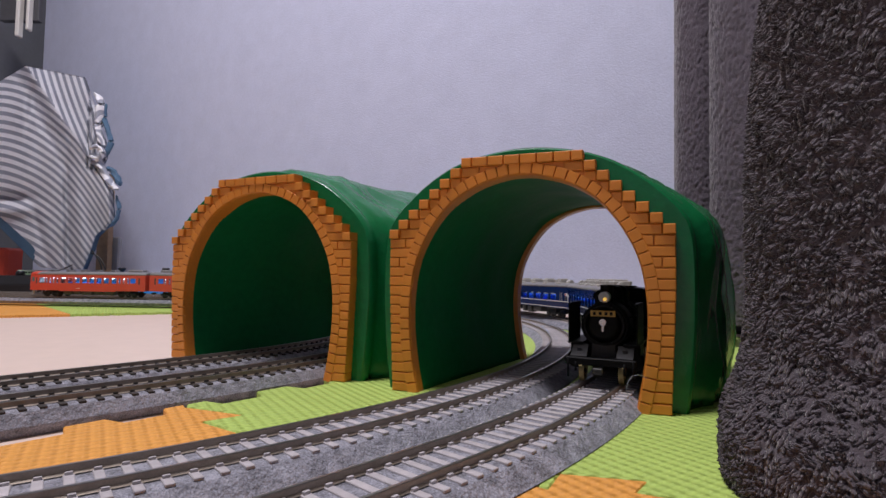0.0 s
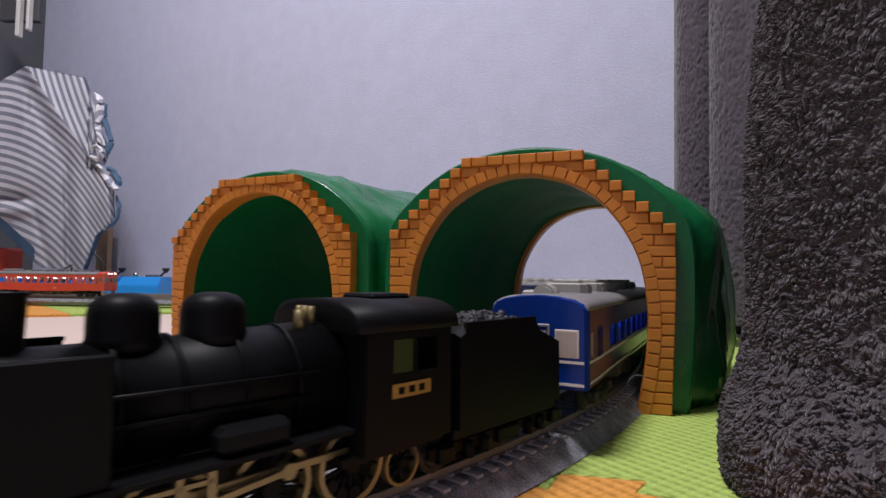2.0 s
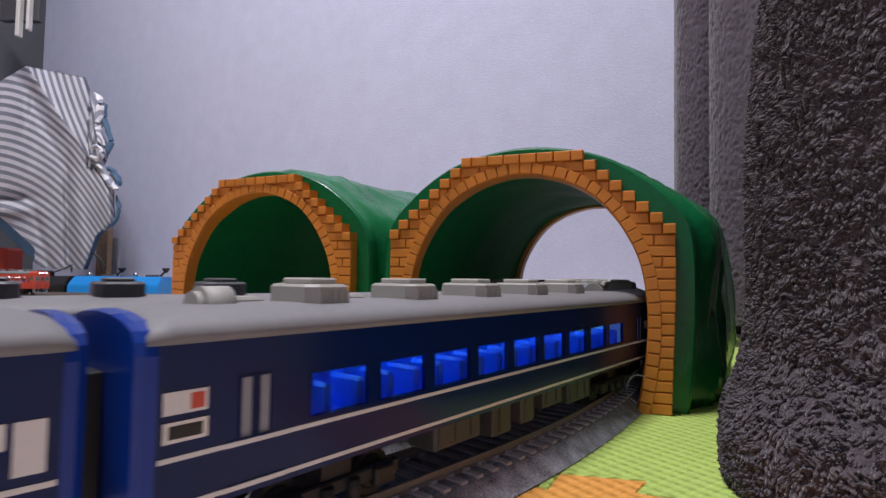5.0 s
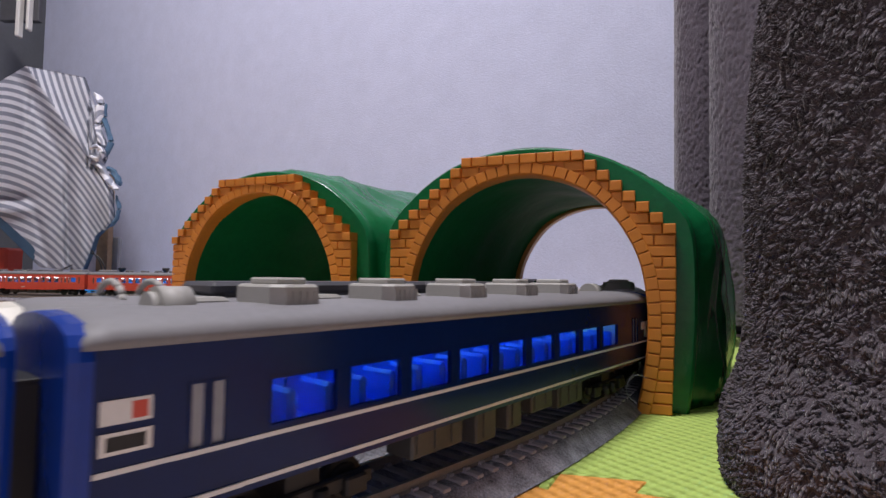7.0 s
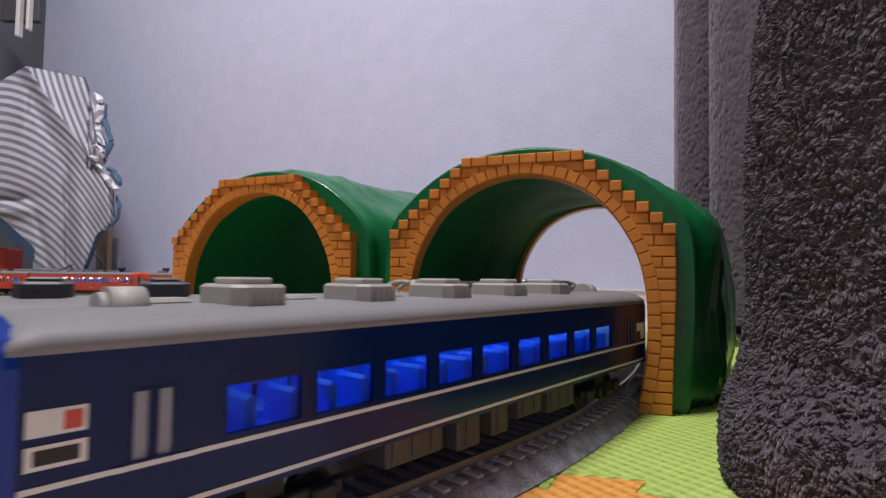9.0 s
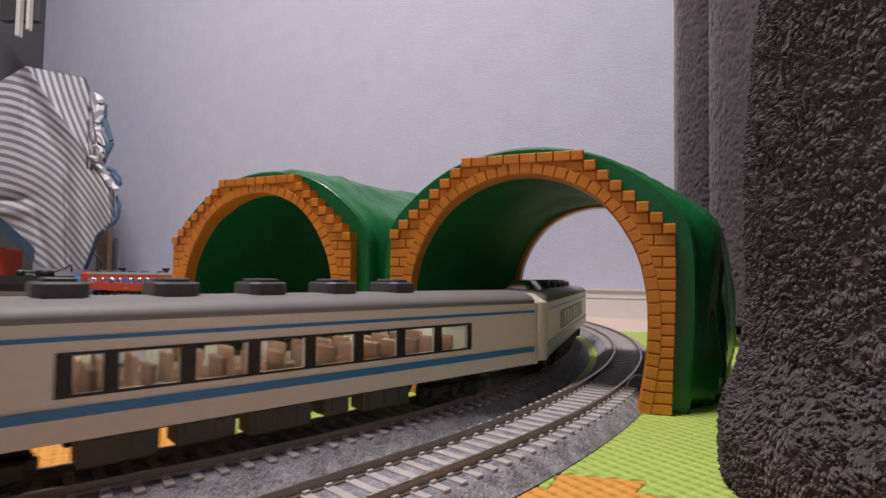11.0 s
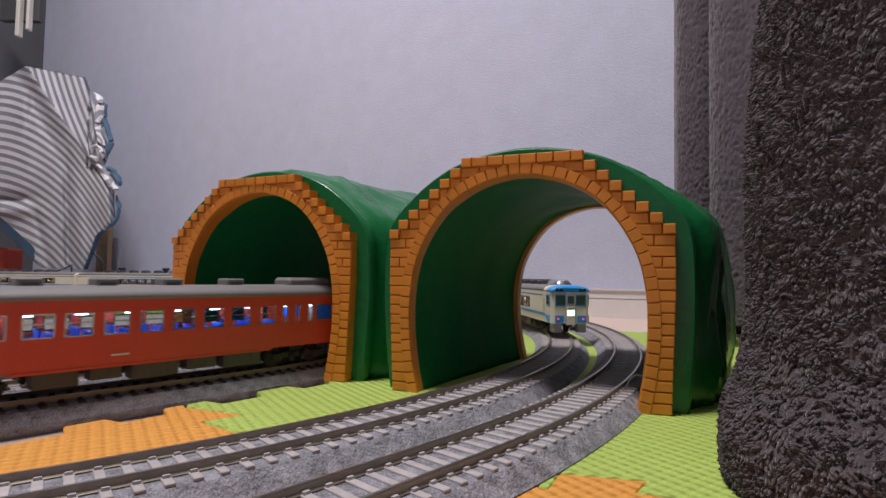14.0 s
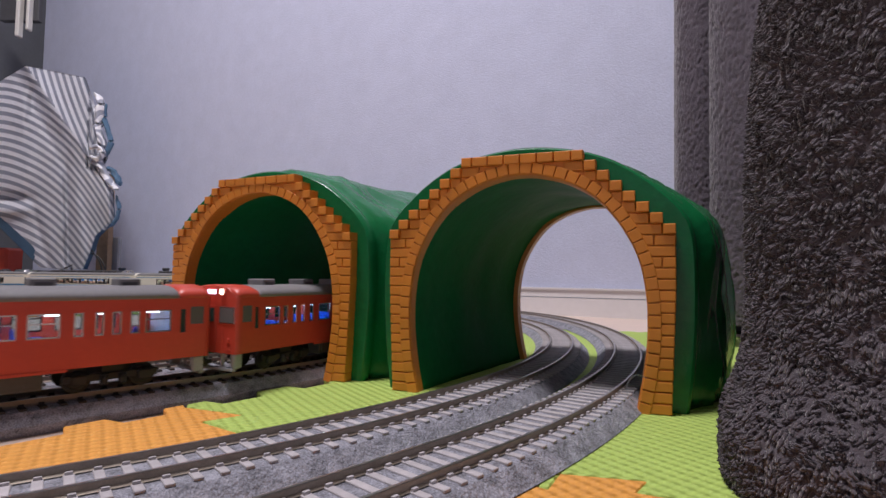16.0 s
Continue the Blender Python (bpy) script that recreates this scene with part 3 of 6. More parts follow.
def bogie(parent, x, mat=None):
    mat = mat or M_UNDER_D
    bm = bmesh.new()
    for sd in (-1, 1):
        box(bm, x - 0.018, x + 0.018, sd * 0.0125 - 0.001, sd * 0.0125 + 0.001, 0.0048, 0.0080, bevel=0.0004)
        for dx in (-0.0125, 0.0125):
            box(bm, x + dx - 0.003, x + dx + 0.003, sd * 0.0135 - 0.0014, sd * 0.0135 + 0.0014, 0.0036, 0.0078, bevel=0.0005)
        for dx in (-0.0035, 0.0035):
            cylinder(bm, (x + dx, sd * 0.0138, 0.003), (x + dx, sd * 0.0138, 0.0072), 0.0016, 8)
    box(bm, x - 0.004, x + 0.004, -0.0125, 0.0125, 0.005, 0.0120)
    b = part("bogie", bm, mat, parent, "dark bogie frame")
    for dx in (-0.0125, 0.0125):
        for sd in (-1, 1):
            bm = bmesh.new()
            cylinder(bm, (x + dx, sd * 0.0073, 0.0054), (x + dx, sd * 0.0098, 0.0054), 0.0054, 20)
            cylinder(bm, (x + dx, sd * 0.0098, 0.0054), (x + dx, sd * 0.0102, 0.0054), 0.0040, 20, 0.0034)
            part("wheel", bm, M_UNDER_D, b)
    return b


def underfloor(parent, spans, mat):
    for x0, x1, z0, z1 in spans:
        for sd in (-1, 1):
            bm = bmesh.new()
            a, b = sorted((sd * 0.006, sd * 0.0152))
            box(bm, x0, x1, a, b, z0, z1, bevel=0.0005)
            n = max(1, int((x1 - x0) / 0.006))
            for i in range(n):
                c = x0 + (x1 - x0) * (i + 0.5) / n
                plate(bm, c - 0.0018, c + 0.0018, 0.0152, z0 + 0.0012, z1 - 0.001, sd, 0.0004)
            part("equipment_box", bm, mat, parent)


def seat_row(bm, x, sd, mat=0):
    a, b = sorted((sd * 0.0035, sd * 0.0145))
    box(bm, x - 0.0040, x + 0.0040, a, b, 0.0165, 0.0212, bevel=0.0006, mat=mat)
    box(bm, x - 0.0048, x - 0.0028, a, b, 0.0200, 0.0284, bevel=0.0007, mat=mat)


def cooler(parent, x, dark=False, small=True, z=0.0438, top=0.0498):
    """A roof cooler: a chamfered housing with a raised lid."""
    bm = bmesh.new()
    rings = []
    for zz, hx, hy in ((z - 0.002, 0.0060, 0.0086), (z + 0.0042, 0.0060, 0.0086), (z + 0.0048, 0.0055, 0.0080)):
        c = 0.0022
        rings.append([(x + sx * (hx - ox), sy * (hy - oy), zz) for sx, sy, ox, oy in ((1, -1, c, 0), (1, -1, 0, c), (1, 1, 0, c), (1, 1, c, 0), (-1, 1, c, 0), (-1, 1, 0, c), (-1, -1, 0, c), (-1, -1, c, 0))])
    loft(bm, rings)
    box(bm, x - 0.0036, x + 0.0036, -0.0055, 0.0055, z + 0.0046, top + 0.0002, bevel=0.0004)
    for i in range(5):
        for sd in (-1, 1):
            plate(bm, x - 0.0044 + i * 0.0018, x - 0.0034 + i * 0.0018, 0.0086, z - 0.0005, z + 0.0034, sd, 0.0003)
    part("roof_cooler", done(bm), M_AC_DARK if dark else M_AC, parent, "chamfered roof cooler housing")
    if small:
        bm = bmesh.new()
        rings = []
        for zz, e in ((0.0415, 0.0), (0.0448, 0.0), (0.0456, 0.0007)):
            rings.append([(x + 0.0115 + sx * (0.0048 - e), -0.0115 + sy * (0.0030 - e), zz) for sx, sy in ((1, -1), (1, 1), (-1, 1), (-1, -1))])
        loft(bm, rings)
        part("roof_vent", done(bm), M_AC_DARK if dark else M_AC, parent)


def knuckle(parent, x, sgn, mat=None):
    bm = bmesh.new()
    box(bm, min(x, x + sgn * 0.0045), max(x, x + sgn * 0.0045), -0.0012, 0.0012, 0.0062, 0.0082, bevel=0.0003)
    box(bm, min(x + sgn * 0.0035, x + sgn * 0.006), max(x + sgn * 0.0035, x + sgn * 0.006), -0.0024, 0.0024, 0.0056, 0.0088, bevel=0.0005)
    part("coupler", bm, mat or M_UNDER_D, parent)


COACH_L = 0.2295


def coach(leading=False, trailing=False):
    L, half, z0, zg = COACH_L, 0.0176, 0.0130, 0.0396
    t = thing("passenger_coach", "dark blue passenger coach with two ivory stripes and blue-lit windows", "train coach", "blue coaches")
    f, b = L / 2, -L / 2
    fe, be = f - (0.0018 if leading else 0.0008), b + 0.0022      # where the end walls begin
    first, pitch, wide = (0.0382, 0.0173, 0.0138) if leading else (0.0290, 0.0183, 0.0147)
    wins = []
    for i in range(9):
        a = f - first - i * pitch
        wins.append((a - wide, a, 0.0236, 0.0318))
    slits = []
    for x in ((f - 0.0170, f - 0.0206) if leading else (f - 0.0156, f - 0.0191)) + (b + 0.0176, b + 0.0211):
        slits.append((x - 0.0011, x + 0.0011, 0.0228, 0.0330))
    extra = [(f - 0.0092, f - 0.0036, 0.0236, 0.0318)] if leading else []
    bm = bmesh.new()
    for sd in (-1, 1):
        pierced(bm, sd, half, be, fe, z0, zg, wins + slits + extra, tuck=0.0008)
    body = part("body", done(bm), M_BLUE, t, "glossy dark blue side walls")
    for sd in (-1, 1):
        for w in wins:
            bm = bmesh.new()
            plate(bm, w[0], w[1], half - 0.0008, w[2], w[3], sd, 0.0004)
            ob = part("window_pane", bm, M_GLASS, t)
            bm = bmesh.new()
            e = 0.0005
            for xa, xb, za, zb in ((w[0] - e, w[1] + e, w[3], w[3] + e), (w[0] - e, w[1] + e, w[2] - e, w[2]), (w[0] - e, w[0], w[2], w[3]), (w[1], w[1] + e, w[2], w[3])):
                plate(bm, xa, xb, half, za, zb, sd, 0.00015)
            part("window_frame", bm, M_BLUE, t)
        for w in slits + extra:
            bm = bmesh.new()
            plate(bm, w[0], w[1], half - 0.0007, w[2], w[3], sd, 0.0004)
            part("door_pane", bm, M_TAN if w in extra else M_GREYP, t, "narrow grey door pane" if w in slits else "")
            if w in slits:
                bm = bmesh.new()
                for xa, xb in ((w[0] - 0.0004, w[0]), (w[1], w[1] + 0.0004)):
                    plate(bm, xa, xb, half, w[2] - 0.0004, w[3] + 0.0004, sd, 0.0003)
                for za, zb in ((w[2] - 0.0004, w[2]), (w[3], w[3] + 0.0004)):
                    plate(bm, w[0], w[1], half, za, zb, sd, 0.0003)
                part("door_frame", bm, M_BLUE, t)
        for za, zb, ln in ((0.0217, 0.0225, 0.0), (0.0142, 0.0150, 0.0004)):
            bm = bmesh.new()
            lean = 0.0008 * max(0.0, (z0 + 0.010 - za) / 0.010)
            plate(bm, be + 0.0003, fe - 0.0003, half - lean, za, zb, sd, 0.0003)
            for xx in (f - 0.0180, b + 0.0194):
                plate(bm, xx - 0.006, xx + 0.006, half - lean, za, zb, sd, 0.0005)
            part("stripe", bm, M_STRIPE, t, "thin ivory stripe")
        if not leading:
            bm = bmesh.new()
            plate(bm, f - 0.0086, f - 0.0016, half, 0.0289, 0.0324, sd, 0.0003)
            part("destination_sign", bm, M_STRIPE, t, "small ivory destination sign")
            bm = bmesh.new()
            plate(bm, f - 0.0080, f - 0.0058, half + 0.0003, 0.0294, 0.0319, sd, 0.00008)
            part("sign_mark", bm, M_RED, t)
            bm = bmesh.new()
            plate(bm, f - 0.0087, f - 0.0016, half, 0.0246, 0.0278, sd, 0.0003)
            plate(bm, f - 0.0078, f - 0.0025, half + 0.0003, 0.0252, 0.0272, sd, 0.0001, mat=1)
            part("washroom_window", bm, [M_STEEL, M_BLACKRUB], t, "small dark window in a pale frame")
        bm = bmesh.new()
        for xx in (b + 0.0100, b + 0.0056):
            plate(bm, xx - 0.0018, xx + 0.0018, half, 0.0276 if xx > b + 0.007 else 0.0239, 0.0310, sd, 0.0003)
        part("sign_plate", bm, M_STRIPE, t)
    # ends
    for x, sg in ((fe, 1), (be, -1)):
        cab = (leading and sg > 0) or (trailing and sg < 0)
        bm = bmesh.new()
        rings = []
        for dx, k in ((0.0, 1.0), (0.0018, 0.985), (0.0030, 0.93)):
            rings.append([(x + sg * dx, sy * half * k, zz) for sy, zz in ((-1, z0), (1, z0), (1, 0.030), (1, zg - 0.0015), (0.975, zg + 0.0006), (0.90, zg + 0.0022), (0.72, zg + 0.0036 * k), (0.4, zg + 0.0046 * k), (0, zg + 0.0050 * k), (-0.4, zg + 0.0046 * k), (-0.72, zg + 0.0036 * k), (-0.90, zg + 0.0022), (-0.975, zg + 0.0006), (-1, zg - 0.0015), (-1, 0.030))])
        loft(bm, rings)
        part("end_wall", done(bm), M_BLUE_END, t, "bright blue end wall")
        xe = x + sg * 0.0030
        bm = bmesh.new()
        a, c = sorted((xe, xe + sg * (0.0006 if cab else 0.0035)))
        box(bm, a, c, -0.0046, -0.0038, z0 + 0.001, 0.0340, bevel=0.0002)
        box(bm, a, c, 0.0038, 0.0046, z0 + 0.001, 0.0340, bevel=0.0002)
        box(bm, a, c, -0.0046, 0.0046, 0.0337, 0.0347, bevel=0.0002)
        part("gangway", bm, M_GREYP if cab else M_BLACKRUB, t)
        bm = bmesh.new()
        a, c = sorted((xe, xe + sg * 0.0003))
        box(bm, a, c, -0.0032, 0.0032, 0.0240, 0.0325)
        part("end_door_pane", bm, M_INSIDE if cab else M_BLACKRUB, t)
        if cab:
            for sd in (-1, 1):
                bm = bmesh.new()
                y0, y1 = sorted((sd * 0.0064, sd * 0.0146))
                box(bm, a, c, y0, y1, 0.0236, 0.0330, bevel=0.0001)
                box(bm, min(c, xe + sg * 0.0004), max(c, xe + sg * 0.0004), y0 + 0.0006, y1 - 0.0006, 0.0242, 0.0324, mat=1)
                part("end_window", bm, [M_WHITEP, M_PALEPANE], t, "square end window with a pale frame")
                for za, zb in ((0.0217, 0.0226), (0.0142, 0.0151)):
                    bm = bmesh.new()
                    y0, y1 = sorted((sd * 0.0050, sd * 0.0163))
                    box(bm, a, c, y0, y1, za, zb)
                    part("stripe", bm, M_STRIPE, t)
            bm = bmesh.new()
            box(bm, a, c, -0.0032, 0.0032, 0.0178, 0.0216)
            box(bm, min(c, xe + sg * 0.00045), max(c, xe + sg * 0.00045), -0.0022, 0.0012, 0.0188, 0.0205, mat=1)
            part("train_sign", bm, [M_STRIPE, M_RED], t, "pale sign with a red mark")
        knuckle(t, x + sg * 0.003, sg, M_STEEL if cab else None)
    bm = bmesh.new()
    roof_shape(bm, be - 0.0015, fe + 0.0015, half + 0.0003, zg, 0.0447)
    part("roof", bm, M_ROOF, t, "matt grey rounded roof")
    for i in range(5):
        cooler(t, f - 0.0410 - i * 0.0315)
    for sx in (1, -1):
        bm = bmesh.new()
        cylinder(bm, (sx * (f - 0.0165), -0.003, 0.0436), (sx * (f - 0.0225), -0.003, 0.0436), 0.0046, 22)
        cylinder(bm, (sx * (f - 0.0150), -0.003, 0.0436), (sx * (f - 0.0165), -0.003, 0.0436), 0.0036, 22)
        part("roof_ventilator", done(bm), M_AC, t, "round grey roof ventilator")
    # inside
    bm = bmesh.new()
    box(bm, be + 0.001, fe - 0.001, -0.0164, 0.0164, 0.0150, 0.0165)
    part("cabin_floor", bm, M_SEAT, t)
    for i in range(9):
        bm = bmesh.new()
        for dx in (0.0, 0.0092):
            for sd in (-1, 1):
                seat_row(bm, f - first - 0.0030 - i * pitch - dx, sd)
        part("seat_row", bm, M_SEAT, t, "blue plastic seats")
    bm = bmesh.new()
    box(bm, b + 0.02, f - 0.026, -0.0012, 0.0012, 0.0378, 0.0384)
    part("light_strip", bm, M_LED, t, "blue-white glowing light strip")
    bm = bmesh.new()
    box(bm, be, fe, -0.0164, 0.0164, 0.0386, 0.0392)
    for xx in (f - 0.026, b + 0.026):
        box(bm, xx - 0.0004, xx + 0.0004, -0.0164, 0.0164, 0.0165, 0.0386)
    part("cabin_lining", bm, M_INSIDE, t)
    for sx in (1, -1):
        bogie(t, sx * 0.075)
    underfloor(t, [(-0.047, -0.028, 0.0052, 0.0148), (-0.024, -0.010, 0.0070, 0.0148), (-0.004, 0.004, 0.0048, 0.0148), (0.010, 0.020, 0.0042, 0.0148), (0.026, 0.046, 0.0064, 0.0148)], M_UNDER)
    return t


RED_L = 0.2205


def red_car():
    """A red railcar with a cab at its front end and a gangway at its rear."""
    L, half, z0, zg = RED_L, 0.0178, 0.0115, 0.0392
    t = thing("red_railcar", "red diesel railcar with grey roof and lit windows", "railcar", "red railcars")
    f, b = L / 2, -L / 2
    w0, w1 = 0.0243, 0.0342
    spans = [(15.8, 26.6), (28.8, 32.6), (36.0, 39.6), (42.6, 45.9), (50.0, 53.4), (57.9, 68.7), (71.8, 82.2), (85.8, 96.1), (99.9, 110.1)]
    spans += [(114.0, 124.2), (128.2, 138.4), (142.0, 152.4), (157.0, 167.2), (171.0, 174.6), (179.0, 182.6), (187.2, 190.6)]
    big = [(192.6, 203.6)]
    door = [(9.2, 11.7)]
    wins = [(f - e / 1000, f - a / 1000, w0, w1) for a, e in spans]
    blue = [(f - e / 1000, f - a / 1000, w0 + 0.0006, w1) for a, e in big]
    doors = [(f - e / 1000, f - a / 1000, w0 - 0.001, w1) for a, e in door] + [(b + 0.0092, b + 0.0122, w0 - 0.001, w1)]
    cabw = [(f - 0.0072, f - 0.0010, 0.0270, w1 + 0.001)]
    bm = bmesh.new()
    for sd in (-1, 1):
        pierced(bm, sd, half, b, f, z0, zg, wins + blue + doors + cabw, tuck=0.0006)
        plate(bm, f - 0.055, f - 0.165, half - 0.0008, z0 - 0.0011, z0, sd, 0.0006)
    part("body", done(bm), M_RED, t, "red side walls")
    for sd in (-1, 1):
        for w in wins + blue:
            bm = bmesh.new()
            plate(bm, w[0], w[1], half - 0.0009, w[2], w[3], sd, 0.0003)
            part("window_pane", bm, M_GLASS if w not in blue else M_SEAT, t, "" if w not in blue else "bright blue window")
            bm = bmesh.new()
            e = 0.0006
            for xa, xb, za, zb in ((w[0] - e * .3, w[1] + e * .3, w[3] - e, w[3]), (w[0], w[1], w[2], w[2] + e), (w[0], w[0] + e, w[2], w[3]), (w[1] - e, w[1], w[2], w[3])):
                plate(bm, xa, xb, half - 0.0004, za, zb, sd, 0.00035)
            if w[1] - w[0] > 0.008 and w not in blue:
                plate(bm, w[0], w[1], half - 0.0006, (w[2] + w[3]) / 2 + 0.0006, (w[2] + w[3]) / 2 + 0.0011, sd, 0.0003)
            part("window_frame", bm, M_STEEL, t, "silver window frame")
        for w in doors:
            bm = bmesh.new()
            plate(bm, w[0], w[1], half - 0.0009, w[2], w[3], sd, 0.0003)
            part("door_pane", bm, M_DARKGLASS, t)
        for w in cabw:
            bm = bmesh.new()
            plate(bm, w[0], w[1], half - 0.0006, w[2], w[3], sd, 0.0003)
            part("cab_side_window", bm, M_CABGLASS, t)
        bm = bmesh.new()
        plate(bm, f - 0.096, f - 0.089, half - 0.0001, 0.0152, 0.0160, sd, 0.0002)
        part("lettering_bar", bm, M_WHITEP, t, "small white lettering bar")
    # cab front
    bm = bmesh.new()
    rings = []
    for dx, k in ((0.0, 1.0), (0.0012, 0.985), (0.0022, 0.94)):
        rings.append([(f + dx, sy * half * k, zz) for sy, zz in ((-1, z0), (1, z0), (1, 0.030), (1, zg), (0.6, zg + 0.0050 * k), (0, zg + 0.0064 * k), (-0.6, zg + 0.0050 * k), (-1, zg), (-1, 0.030))])
    loft(bm, rings)
    part("cab_front", done(bm), M_RED, t, "red cab front with raised ribs")
    xe = f + 0.0022
    for sd in (-1, 1):
        bm = bmesh.new()
        y0, y1 = sorted((sd * 0.0052, sd * 0.0158))
        box(bm, xe, xe + 0.0003, y0, y1, 0.0262, 0.0345, bevel=0.0001)
        box(bm, xe + 0.0003, xe + 0.0005, y0 + 0.0006, y1 - 0.0006, 0.0268, 0.0339, mat=1)
        part("cab_window", bm, [M_STEEL, M_CABGLASS], t, "cab window in a silver frame")
        bm = bmesh.new()
        cylinder(bm, (xe - 0.001, sd * 0.0078, 0.0420), (xe + 0.0012, sd * 0.0078, 0.0420), 0.0019, 14)
        h = part("headlight", bm, M_RED, t)
        bm = bmesh.new()
        cylinder(bm, (xe + 0.0012, sd * 0.0078, 0.0420), (xe + 0.0014, sd * 0.0078, 0.0420), 0.0015, 14)
        part("headlight_lens", bm, M_LAMPW, h, "glowing warm headlight")
        bm = bmesh.new()
        cylinder(bm, (xe, sd * 0.0118, 0.0180), (xe + 0.0008, sd * 0.0118, 0.0180), 0.0012, 12)
        box(bm, xe, xe + 0.0005, sd * 0.0118 - 0.0018, sd * 0.0118 + 0.0018, 0.0130, 0.0150, bevel=0.0002)
        box(bm, xe, xe + 0.0006, sd * 0.0075 - 0.0005, sd * 0.0075 + 0.0005, 0.0115, 0.0245, bevel=0.0002)
        part("tail_light", bm, M_RED, t)
        bm = bmesh.new()
        y0, y1 = sorted((sd * 0.0118, sd * 0.0150))
        box(bm, f - 0.0045, f + 0.0010, y0, y1, 0.0040, 0.0116, bevel=0.0008)
        y0, y1 = sorted((sd * 0.0001, sd * 0.0146))
        box(bm, f - 0.0010, f + 0.0016, y0, y1, 0.0028, 0.0044, bevel=0.0004)
        y0, y1 = sorted((sd * 0.0052, sd * 0.0066))
        box(bm, f - 0.0008, f + 0.0010, y0, y1, 0.0042, 0.0116, bevel=0.0003)
        part("snow_plough", bm, M_GREYP, t, "grey guard frame below the cab")
    bm = bmesh.new()
    box(bm, xe - 0.0008, xe + 0.0006, -0.0036, 0.0036, 0.0402, 0.0434, bevel=0.0004)
    s = part("sign_box", bm, M_RED, t)
    bm = bmesh.new()
    box(bm, xe + 0.0006, xe + 0.0008, -0.0030, 0.0030, 0.0408, 0.0430)
    part("sign_light", bm, M_LAMPV, s, "glowing violet-white sign")
    bm = bmesh.new()
    box(bm, xe, xe + 0.0005, -0.0034, 0.0034, z0 + 0.001, 0.0352, bevel=0.0002)
    box(bm, xe + 0.0005, xe + 0.0007, -0.0020, 0.0020, 0.0270, 0.0338, mat=1)
    part("front_door", bm, [M_RED, M_DARKGLASS], t, "red gangway door with a small window")
    # rear
    bm = bmesh.new()
    box(bm, b - 0.0010, b, -half, half, z0, zg + 0.001, bevel=0.0004)
    box(bm, b - 0.0035, b - 0.0010, -0.0050, 0.0050, z0 + 0.001, 0.0340, bevel=0.0006)
    for i in range(4):
        box(bm, b - 0.0022, b - 0.0010, -0.0128, -0.0098, 0.012 + i * 0.0055, 0.0148 + i * 0.0055, bevel=0.0004)
    part("rear_wall", bm, M_RED, t)
    bm = bmesh.new()
    roof_shape(bm, b - 0.001, f - 0.012, half + 0.0002, zg, 0.0452, end=0.002)
    part("roof", bm, M_ROOF, t, "matt grey rounded roof")
    bm = bmesh.new()
    roof_shape(bm, f - 0.013, f + 0.0021, half, zg, 0.0455, end=0.003)
    part("roof_front", bm, M_RED, t, "red roof front")
    for i, x in enumerate((f - 0.030, f - 0.062, f - 0.090, f - 0.118, f - 0.150)):
        bm = bmesh.new()
        box(bm, x - 0.0046, x + 0.0046, -0.0060, 0.0060, 0.0440, 0.0484, bevel=0.0006)
        for sd in (-1, 1):
            plate(bm, x - 0.003, x + 0.003, 0.0060, 0.0447, 0.0466, sd, 0.0003, mat=1)
        part("roof_ventilator", bm, [M_ROOF, M_AC_DARK], t, "boxy grey roof ventilator")
    bm = bmesh.new()
    box(bm, b + 0.012, b + 0.040, -0.0085, 0.0085, 0.0435, 0.0492, bevel=0.0016)
    part("roof_tank", bm, M_ROOF, t, "long grey roof tank")
    # inside
    bm = bmesh.new()
    box(bm, b + 0.002, f - 0.012, -0.0164, 0.0164, 0.0140, 0.0150)
    box(bm, b + 0.002, f - 0.012, -0.0164, 0.0164, 0.0384, 0.0390)
    box(bm, f - 0.0135, f - 0.0130, -0.0164, 0.0164, 0.0150, 0.0384)
    box(bm, b + 0.016, b + 0.0165, -0.0164, 0.0164, 0.0150, 0.0384)
    part("cabin_lining", bm, M_INSIDE, t)
    for a, e in spans[:1] + spans[5:13]:
        bm = bmesh.new()
        for sd in (-1, 1):
            x = f - (a + e) / 2000
            y0, y1 = sorted((sd * 0.004, sd * 0.0155))
            box(bm, x - 0.005, x + 0.005, y0, y1, 0.0150, 0.0222, bevel=0.0006)
            box(bm, x - 0.006, x - 0.0045, y0, y1, 0.0150, 0.0262, bevel=0.0006)
        part("seat_row", bm, M_SEAT, t, "blue plastic seats")
    for a in range(10):
        bm = bmesh.new()
        x = f - 0.022 - a * 0.019
        box(bm, x - 0.0022, x + 0.0022, -0.013, -0.011, 0.0330, 0.0338)
        box(bm, x - 0.0022, x + 0.0022, 0.011, 0.013, 0.0330, 0.0338)
        part("ceiling_light", bm, M_LEDW, t, "white glowing cabin light")
    for sx in (1, -1):
        bogie(t, sx * 0.073)
    underfloor(t, [(-0.050, -0.030, 0.0036, 0.0116), (-0.026, -0.012, 0.0050, 0.0116), (-0.008, 0.012, 0.0034, 0.0116), (0.016, 0.028, 0.0052, 0.0116), (0.032, 0.048, 0.0038, 0.0116)], M_UNDER)
    knuckle(t, f + 0.002, 1)
    knuckle(t, b - 0.001, -1)
    return t


WHITE_L = 0.243


